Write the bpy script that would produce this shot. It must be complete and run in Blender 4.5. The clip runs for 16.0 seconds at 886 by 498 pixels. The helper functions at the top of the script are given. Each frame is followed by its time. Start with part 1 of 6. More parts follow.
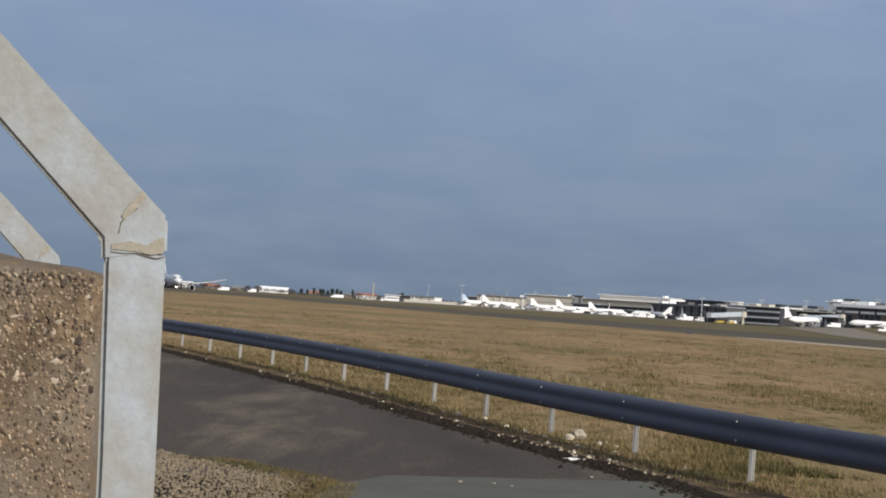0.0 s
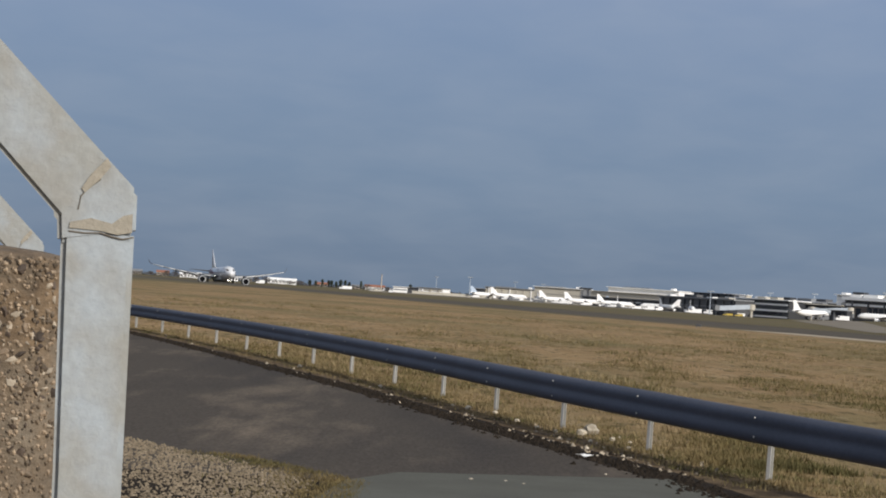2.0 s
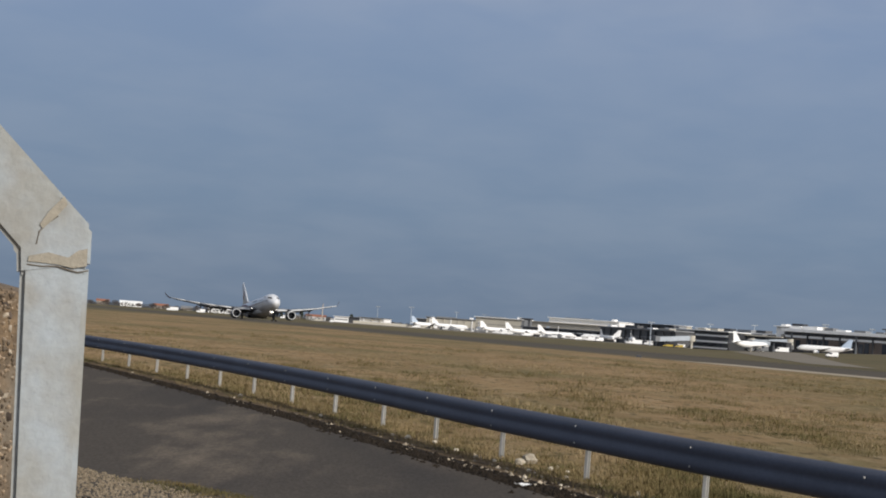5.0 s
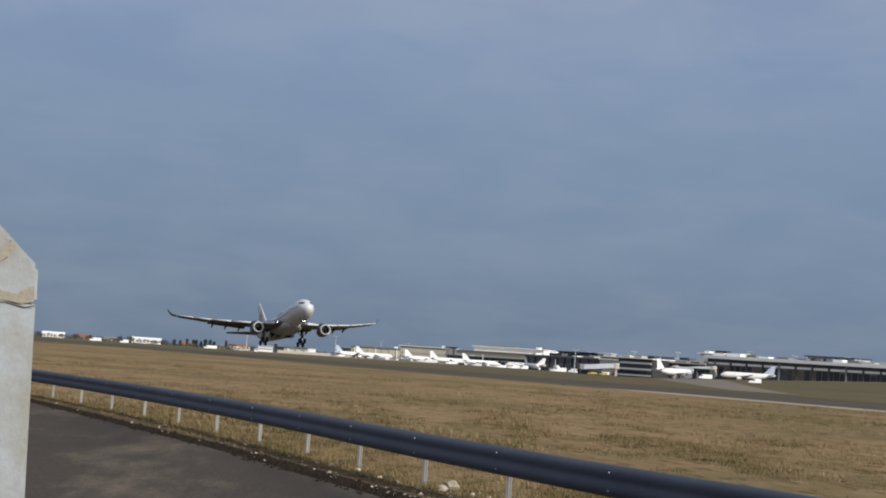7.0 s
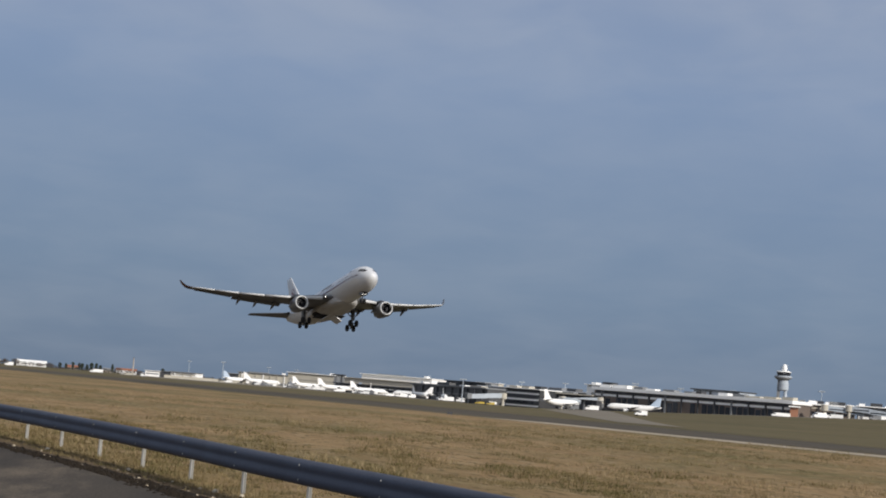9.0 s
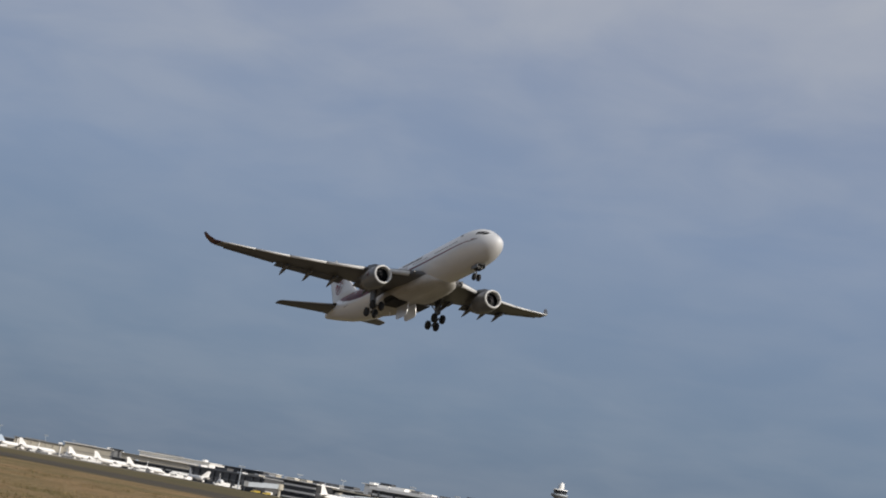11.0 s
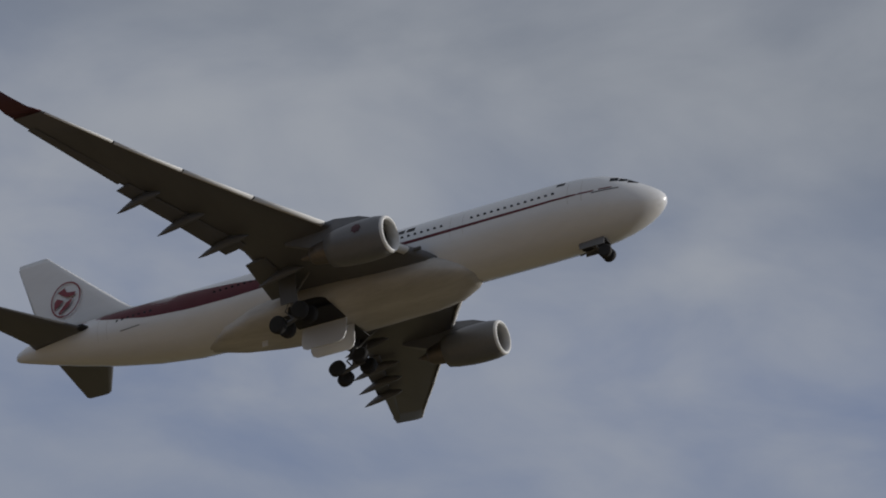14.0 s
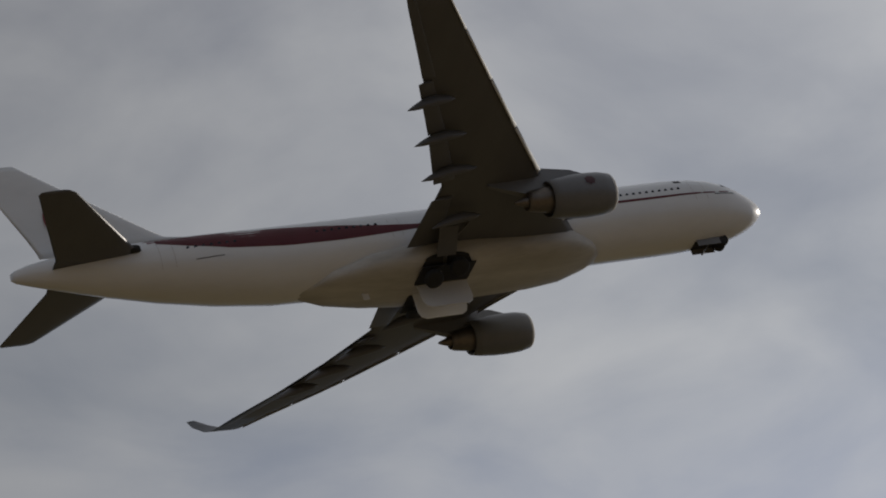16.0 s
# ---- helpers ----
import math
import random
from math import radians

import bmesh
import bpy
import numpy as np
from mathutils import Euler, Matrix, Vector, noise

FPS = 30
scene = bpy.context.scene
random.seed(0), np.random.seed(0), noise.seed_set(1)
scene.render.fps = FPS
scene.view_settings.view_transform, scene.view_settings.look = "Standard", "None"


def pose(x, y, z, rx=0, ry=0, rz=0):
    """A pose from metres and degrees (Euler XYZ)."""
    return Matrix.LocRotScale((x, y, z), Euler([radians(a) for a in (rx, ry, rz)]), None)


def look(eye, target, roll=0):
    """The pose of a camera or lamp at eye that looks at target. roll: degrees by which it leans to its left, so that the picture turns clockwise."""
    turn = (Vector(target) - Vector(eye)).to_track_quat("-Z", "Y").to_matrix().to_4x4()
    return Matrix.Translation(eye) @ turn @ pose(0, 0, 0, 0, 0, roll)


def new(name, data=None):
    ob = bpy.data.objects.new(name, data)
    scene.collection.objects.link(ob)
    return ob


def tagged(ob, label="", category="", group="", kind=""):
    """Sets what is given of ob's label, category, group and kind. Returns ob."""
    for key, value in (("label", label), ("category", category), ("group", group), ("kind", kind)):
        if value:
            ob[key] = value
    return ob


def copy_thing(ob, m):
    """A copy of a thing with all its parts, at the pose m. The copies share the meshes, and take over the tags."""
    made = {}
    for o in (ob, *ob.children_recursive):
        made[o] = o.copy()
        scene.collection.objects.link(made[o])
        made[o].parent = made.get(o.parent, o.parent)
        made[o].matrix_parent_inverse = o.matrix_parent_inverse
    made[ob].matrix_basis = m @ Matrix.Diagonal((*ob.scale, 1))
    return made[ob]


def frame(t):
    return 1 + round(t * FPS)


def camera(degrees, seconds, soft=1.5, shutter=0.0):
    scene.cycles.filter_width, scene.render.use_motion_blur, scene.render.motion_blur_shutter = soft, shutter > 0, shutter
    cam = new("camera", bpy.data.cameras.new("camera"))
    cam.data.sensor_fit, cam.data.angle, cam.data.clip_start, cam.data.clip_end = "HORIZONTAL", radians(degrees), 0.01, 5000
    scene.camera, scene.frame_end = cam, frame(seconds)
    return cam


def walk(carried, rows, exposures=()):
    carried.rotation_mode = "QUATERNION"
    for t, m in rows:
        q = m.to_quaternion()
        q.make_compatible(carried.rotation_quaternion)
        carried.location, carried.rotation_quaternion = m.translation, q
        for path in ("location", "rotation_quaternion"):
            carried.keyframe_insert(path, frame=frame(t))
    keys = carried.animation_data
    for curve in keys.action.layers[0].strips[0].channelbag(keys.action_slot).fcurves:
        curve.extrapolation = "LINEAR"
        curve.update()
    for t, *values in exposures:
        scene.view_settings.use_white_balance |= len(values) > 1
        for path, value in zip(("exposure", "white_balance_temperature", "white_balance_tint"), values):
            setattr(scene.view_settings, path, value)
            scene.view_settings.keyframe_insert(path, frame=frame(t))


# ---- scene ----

# ---- camera ----
cam = camera(22.18, 16.0, soft=1.9)
PATH = (
    (0.0, -0.000, -0.000, 1.930, -0.008, 1.346, 3.718),
    (0.5, 0.009, -0.100, 1.928, -0.538, 1.622, 3.687),
    (1.0, -0.020, 0.208, 1.932, -0.540, 1.328, 3.805),
    (1.5, -0.026, 0.741, 1.927, 0.374, 1.247, 3.727),
    (2.0, -0.022, 0.744, 1.926, 0.192, 1.124, 3.923),
    (2.5, -0.023, 0.744, 1.926, 0.030, 1.170, 4.117),
    (3.0, -0.022, 0.744, 1.926, -0.024, 1.202, 4.231),
    (3.5, -0.023, 0.743, 1.927, -0.131, 1.259, 4.300),
    (4.0, -0.027, 0.735, 1.927, -0.519, 1.462, 4.308),
    (6.3, 0.016, 0.009, 1.930, -2.689, 2.403, 3.851),
    (6.5, 0.003, -0.010, 1.927, -2.989, 2.352, 3.824),
    (7.0, 0.005, -0.017, 1.927, -3.104, 2.848, 3.811),
    (7.5, 0.007, 0.003, 1.924, -3.475, 3.364, 3.760),
    (8.0, 0.026, 0.053, 1.937, -4.133, 3.820, 3.978),
    (8.2, 0.037, 0.031, 1.906, -4.499, 3.934, 3.946),
    (10.3, -0.001, 0.005, 1.963, -9.115, 3.619, 7.756),
    (10.5, -0.022, 0.001, 1.946, -9.595, 4.523, 8.466),
    (11.0, 0.021, 0.009, 1.940, -10.631, 6.822, 10.226),
    (11.5, 0.000, 0.000, 1.930, -13.615, 8.839, 10.791),
    (12.0, 0.000, 0.000, 1.930, -17.505, 11.027, 11.371),
    (12.5, 0.000, 0.000, 1.930, -21.614, 13.543, 12.101),
    (13.0, 0.000, 0.000, 1.930, -26.503, 15.907, 12.094),
    (13.5, 0.000, 0.000, 1.930, -33.347, 18.996, 11.446),
    (14.0, 0.000, 0.000, 1.930, -43.772, 23.099, 10.121),
    (14.5, 0.000, 0.000, 1.930, -59.090, 27.126, 6.034),
    (15.0, 0.000, 0.000, 1.930, -71.546, 29.108, 1.014),
    (15.5, 0.000, 0.000, 1.930, -82.763, 29.718, -2.524),
    (16.0, 0.000, 0.000, 1.930, -97.381, 31.137, -7.695),
)
EXPOSURES = ((0.0, 0.29, 6500, 10), (3.5, 0.14, 6500, 10), (7.0, 0.18, 6500, 10), (10.5, 0.17, 6500, 10), (11.5, -0.02, 7150, 10), (12.0, -0.06, 7400, 10), (12.5, -0.18, 7000, 10),
             (13.0, -0.26, 6350, 10), (14.0, -0.40, 6400, 10), (15.0, -0.32, 6150, 10), (15.5, -0.40, 6250, 10), (16.0, -0.64, 6850, 10))


# ---- world and sun ----
SUN_AZ, SUN_EL = 141.0, 22.0


def sky():
    world = bpy.data.worlds.new("sky")
    scene.world = world
    world.use_nodes = True
    nt = world.node_tree
    nt.nodes.clear()
    N = nt.nodes.new
    out, bg = N("ShaderNodeOutputWorld"), N("ShaderNodeBackground")
    air = N("ShaderNodeTexSky")
    air.sky_type, air.sun_disc = "NISHITA", False
    air.sun_elevation, air.sun_rotation = radians(SUN_EL), radians(SUN_AZ)
    air.dust_density, air.air_density = 2.2, 1.0
    co = N("ShaderNodeTexCoord")
    sep = N("ShaderNodeSeparateXYZ")
    nt.links.new(co.outputs["Generated"], sep.inputs[0])
    # veil of high haze: slate blue low down, paler higher up
    veil = N("ShaderNodeValToRGB")
    veil.color_ramp.elements[0].position, veil.color_ramp.elements[0].color = 0.0, (0.150, 0.207, 0.295, 1)
    veil.color_ramp.elements[1].position, veil.color_ramp.elements[1].color = 0.62, (0.24, 0.262, 0.32, 1)
    for p, c in ((0.05, (0.172, 0.246, 0.362)), (0.14, (0.205, 0.285, 0.440)), (0.24, (0.282, 0.338, 0.472)), (0.36, (0.252, 0.312, 0.470)), (0.47, (0.262, 0.296, 0.362))):
        e = veil.color_ramp.elements.new(p)
        e.color = (*c, 1)
    nt.links.new(sep.outputs[2], veil.inputs[0])
    # clouds on a flat layer: direction divided by its height
    add = N("ShaderNodeMath")
    add.operation = "ADD"
    add.inputs[1].default_value = 0.20
    nt.links.new(sep.outputs[2], add.inputs[0])
    div = N("ShaderNodeVectorMath")
    div.operation = "DIVIDE"
    nt.links.new(co.outputs["Generated"], div.inputs[0])
    nt.links.new(add.outputs[0], div.inputs[1])
    mp = N("ShaderNodeMapping")
    mp.inputs["Rotation"].default_value = (0, 0, radians(20))
    mp.inputs["Scale"].default_value = (0.62, 0.52, 0.8)
    nt.links.new(div.outputs[0], mp.inputs[0])
    n1, n2 = N("ShaderNodeTexNoise"), N("ShaderNodeTexNoise")
    n1.inputs["Scale"].default_value, n1.inputs["Detail"].default_value = 9.0, 7
    n1.inputs["Roughness"].default_value, n1.inputs["Distortion"].default_value = 0.50, 0.30
    n2.inputs["Scale"].default_value, n2.inputs["Detail"].default_value = 4.0, 3
    for n in (n1, n2):
        nt.links.new(mp.outputs[0], n.inputs["Vector"])
    mixn = N("ShaderNodeMath")
    mixn.operation = "MULTIPLY_ADD"
    mixn.inputs[1].default_value = 0.6
    nt.links.new(n1.outputs["Fac"], mixn.inputs[0])
    half = N("ShaderNodeMath")
    half.operation = "MULTIPLY"
    half.inputs[1].default_value = 0.4
    nt.links.new(n2.outputs["Fac"], half.inputs[0])
    nt.links.new(half.outputs[0], mixn.inputs[2])
    cover = N("ShaderNodeValToRGB")
    cover.color_ramp.interpolation = "EASE"
    cover.color_ramp.elements[0].position, cover.color_ramp.elements[1].position = 0.29, 0.71
    nt.links.new(mixn.outputs[0], cover.inputs[0])
    # thicker cover higher up
    up = N("ShaderNodeMapRange")
    up.inputs["From Min"].default_value, up.inputs["From Max"].default_value = 0.12, 0.35
    up.inputs["To Min"].default_value, up.inputs["To Max"].default_value = 0.11, 0.86
    nt.links.new(sep.outputs[2], up.inputs["Value"])
    amount = N("ShaderNodeMath")
    amount.operation = "MULTIPLY"
    nt.links.new(cover.outputs[0], amount.inputs[0])
    nt.links.new(up.outputs[0], amount.inputs[1])
    air_bg = N("ShaderNodeVectorMath")
    air_bg.operation = "SCALE"
    air_bg.inputs["Scale"].default_value = 0.03
    nt.links.new(air.outputs[0], air_bg.inputs[0])
    base = N("ShaderNodeMix")
    base.data_type = "RGBA"
    base.inputs[0].default_value = 0.85
    nt.links.new(air_bg.outputs[0], base.inputs[6])
    nt.links.new(veil.outputs[0], base.inputs[7])
    cloud = N("ShaderNodeMix")
    cloud.data_type = "RGBA"
    cloud.inputs[7].default_value = (0.452, 0.473, 0.508, 1)
    nt.links.new(amount.outputs[0], cloud.inputs[0])
    nt.links.new(base.outputs[2], cloud.inputs[6])
    # brighter veil round the sun
    toward = N("ShaderNodeVectorMath")
    toward.operation = "DOT_PRODUCT"
    a, e = radians(SUN_AZ), radians(SUN_EL)
    toward.inputs[1].default_value = (math.sin(a) * math.cos(e), math.cos(a) * math.cos(e), math.sin(e))
    nt.links.new(co.outputs["Generated"], toward.inputs[0])
    halo = N("ShaderNodeMapRange")
    halo.interpolation_type = "SMOOTHSTEP"
    halo.inputs["From Min"].default_value, halo.inputs["From Max"].default_value = 0.50, 1.0
    halo.inputs["To Min"].default_value, halo.inputs["To Max"].default_value = 1.0, 1.9
    nt.links.new(toward.outputs["Value"], halo.inputs["Value"])
    bright = N("ShaderNodeVectorMath")
    bright.operation = "SCALE"
    nt.links.new(cloud.outputs[2], bright.inputs[0])
    nt.links.new(halo.outputs[0], bright.inputs["Scale"])
    nt.links.new(bright.outputs[0], bg.inputs[0])
    bg.inputs[1].default_value = 1.0
    nt.links.new(bg.outputs[0], out.inputs[0])


sky()
sun = new("sun", bpy.data.lights.new("sun", "SUN"))
sun.data.energy, sun.data.angle, sun.data.color = 3.1, radians(0.6), (1.0, 0.945, 0.87)
_a, _e = radians(SUN_AZ), radians(SUN_EL)
sun.matrix_world = look((math.sin(_a) * math.cos(_e) * 50, math.cos(_a) * math.cos(_e) * 50, math.sin(_e) * 50), (0, 0, 0))
scene.view_settings.exposure = 0.0


# ---- materials ----
def material(name, colour, rough=0.7, metal=0.0, second=None, scale=8.0, amount=0.5, fine=0.0, bump=0.0, bump_scale=40.0,
             vary=0.0, coat=0.0, stretch=(1, 1, 1), third=None, third_scale=1.0, sharp=(0.35, 0.65), spec=0.5, island=0.0):
    """A procedural surface: a base colour, a second one in patches, fine grain and relief in metres."""
    m = bpy.data.materials.new(name)
    m.use_nodes = True
    nt = m.node_tree
    b = nt.nodes["Principled BSDF"]
    N, K = nt.nodes.new, nt.links.new
    b.inputs["Roughness"].default_value, b.inputs["Metallic"].default_value = rough, metal
    b.inputs["Coat Weight"].default_value = coat
    b.inputs["Specular IOR Level"].default_value = spec
    b.inputs["Coat Roughness"].default_value = 0.12
    co = N("ShaderNodeTexCoord")
    mp = N("ShaderNodeMapping")
    mp.inputs["Scale"].default_value = stretch
    K(co.outputs["Object"], mp.inputs[0])

    def noise_node(s, detail=5.0):
        n = N("ShaderNodeTexNoise")
        n.inputs["Scale"].default_value, n.inputs["Detail"].default_value, n.inputs["Roughness"].default_value = s, detail, 0.62
        K(mp.outputs[0], n.inputs["Vector"])
        return n

    def blend(fac, a, c, mode="MIX"):
        x = N("ShaderNodeMix")
        x.data_type, x.blend_type = "RGBA", mode
        for sock, v in ((x.inputs[0], fac), (x.inputs[6], a), (x.inputs[7], c)):
            if isinstance(v, (tuple, list)):
                sock.default_value = (*v, 1)
            elif isinstance(v, (int, float)):
                sock.default_value = v
            else:
                K(v, sock)
        return x.outputs[2]

    def ramp(n, lo, hi, top=1.0):
        r = N("ShaderNodeMapRange")
        r.inputs["From Min"].default_value, r.inputs["From Max"].default_value = lo, hi
        r.inputs["To Max"].default_value = top
        K(n.outputs["Fac"], r.inputs["Value"])
        return r.outputs[0]

    col = blend(0.0, colour, colour)
    if second:
        col = blend(ramp(noise_node(scale), *sharp, amount), col, second)
    if third:
        col = blend(ramp(noise_node(third_scale, 3), 0.45, 0.62), col, third)
    if fine:
        g = noise_node(bump_scale, 8)
        v = N("ShaderNodeMapRange")
        v.inputs["From Min"].default_value, v.inputs["From Max"].default_value = 0.25, 0.75
        v.inputs["To Min"].default_value, v.inputs["To Max"].default_value = 1 - fine, 1 + fine
        K(g.outputs["Fac"], v.inputs["Value"])
        col = blend(1.0, col, v.outputs[0], "MULTIPLY")
    if vary or island:
        info = N("ShaderNodeObjectInfo") if vary else N("ShaderNodeNewGeometry")
        vary = vary or island
        v = N("ShaderNodeMapRange")
        v.inputs["To Min"].default_value, v.inputs["To Max"].default_value = 1 - vary, 1 + vary
        K(info.outputs["Random Per Island" if island else "Random"], v.inputs["Value"])
        col = blend(1.0, col, v.outputs[0], "MULTIPLY")
    K(col, b.inputs["Base Color"])
    if bump:
        bn = N("ShaderNodeBump")
        bn.inputs["Distance"].default_value = bump
        K(noise_node(bump_scale, 6).outputs["Fac"], bn.inputs["Height"])
        K(bn.outputs[0], b.inputs["Normal"])
    return m


def glow(name, colour, strength):
    m = bpy.data.materials.new(name)
    m.use_nodes = True
    b = m.node_tree.nodes["Principled BSDF"]
    b.inputs["Base Color"].default_value = (*colour, 1)
    b.inputs["Emission Color"].default_value = (*colour, 1)
    b.inputs["Emission Strength"].default_value = strength
    return m


def field_grass():
    """Winter grass: straw and olive patches tens of metres wide, brown drifts, dark clumps and fine grain."""
    m = bpy.data.materials.new("dry_grass")
    m.use_nodes = True
    nt = m.node_tree
    b = nt.nodes["Principled BSDF"]
    N, K = nt.nodes.new, nt.links.new
    b.inputs["Roughness"].default_value, b.inputs["Specular IOR Level"].default_value = 0.95, 0.05
    co = N("ShaderNodeTexCoord")
    col = None
    heights = {}
    for key, scale, stretch, detail, lo, hi, top, colour in (
            ("patch", 0.05, (1.0, 0.5, 1), 4, 0.44, 0.60, 0.85, (0.152, 0.138, 0.062)), ("drift", 0.42, (1.0, 0.30, 1), 5, 0.46, 0.62, 0.75, (0.245, 0.162, 0.082)),
            ("pale", 1.1, (1.0, 0.35, 1), 5, 0.52, 0.70, 0.80, (0.37, 0.285, 0.172)), ("clump", 2.6, (1.0, 0.22, 1), 6, 0.55, 0.64, 0.9, (0.072, 0.060, 0.028)),
            ("grain", 17.0, (1.0, 0.5, 1), 8, 0.50, 0.70, 0.55, (0.115, 0.088, 0.042))):
        mp, n, r, x = N("ShaderNodeMapping"), N("ShaderNodeTexNoise"), N("ShaderNodeMapRange"), N("ShaderNodeMix")
        mp.inputs["Scale"].default_value = stretch
        K(co.outputs["Object"], mp.inputs[0])
        K(mp.outputs[0], n.inputs["Vector"])
        n.inputs["Scale"].default_value, n.inputs["Detail"].default_value, n.inputs["Roughness"].default_value = scale, detail, 0.62
        r.inputs["From Min"].default_value, r.inputs["From Max"].default_value, r.inputs["To Max"].default_value = lo, hi, top
        K(n.outputs["Fac"], r.inputs["Value"])
        x.data_type = "RGBA"
        K(r.outputs[0], x.inputs[0])
        if col is None:
            x.inputs[6].default_value = (0.345, 0.232, 0.122, 1)
        else:
            K(col, x.inputs[6])
        x.inputs[7].default_value = (*colour, 1)
        col = x.outputs[2]
        heights[key] = n
    K(col, b.inputs["Base Color"])
    bn = N("ShaderNodeBump")
    bn.inputs["Distance"].default_value = 0.03
    K(heights["grain"].outputs["Fac"], bn.inputs["Height"])
    K(bn.outputs[0], b.inputs["Normal"])
    return m


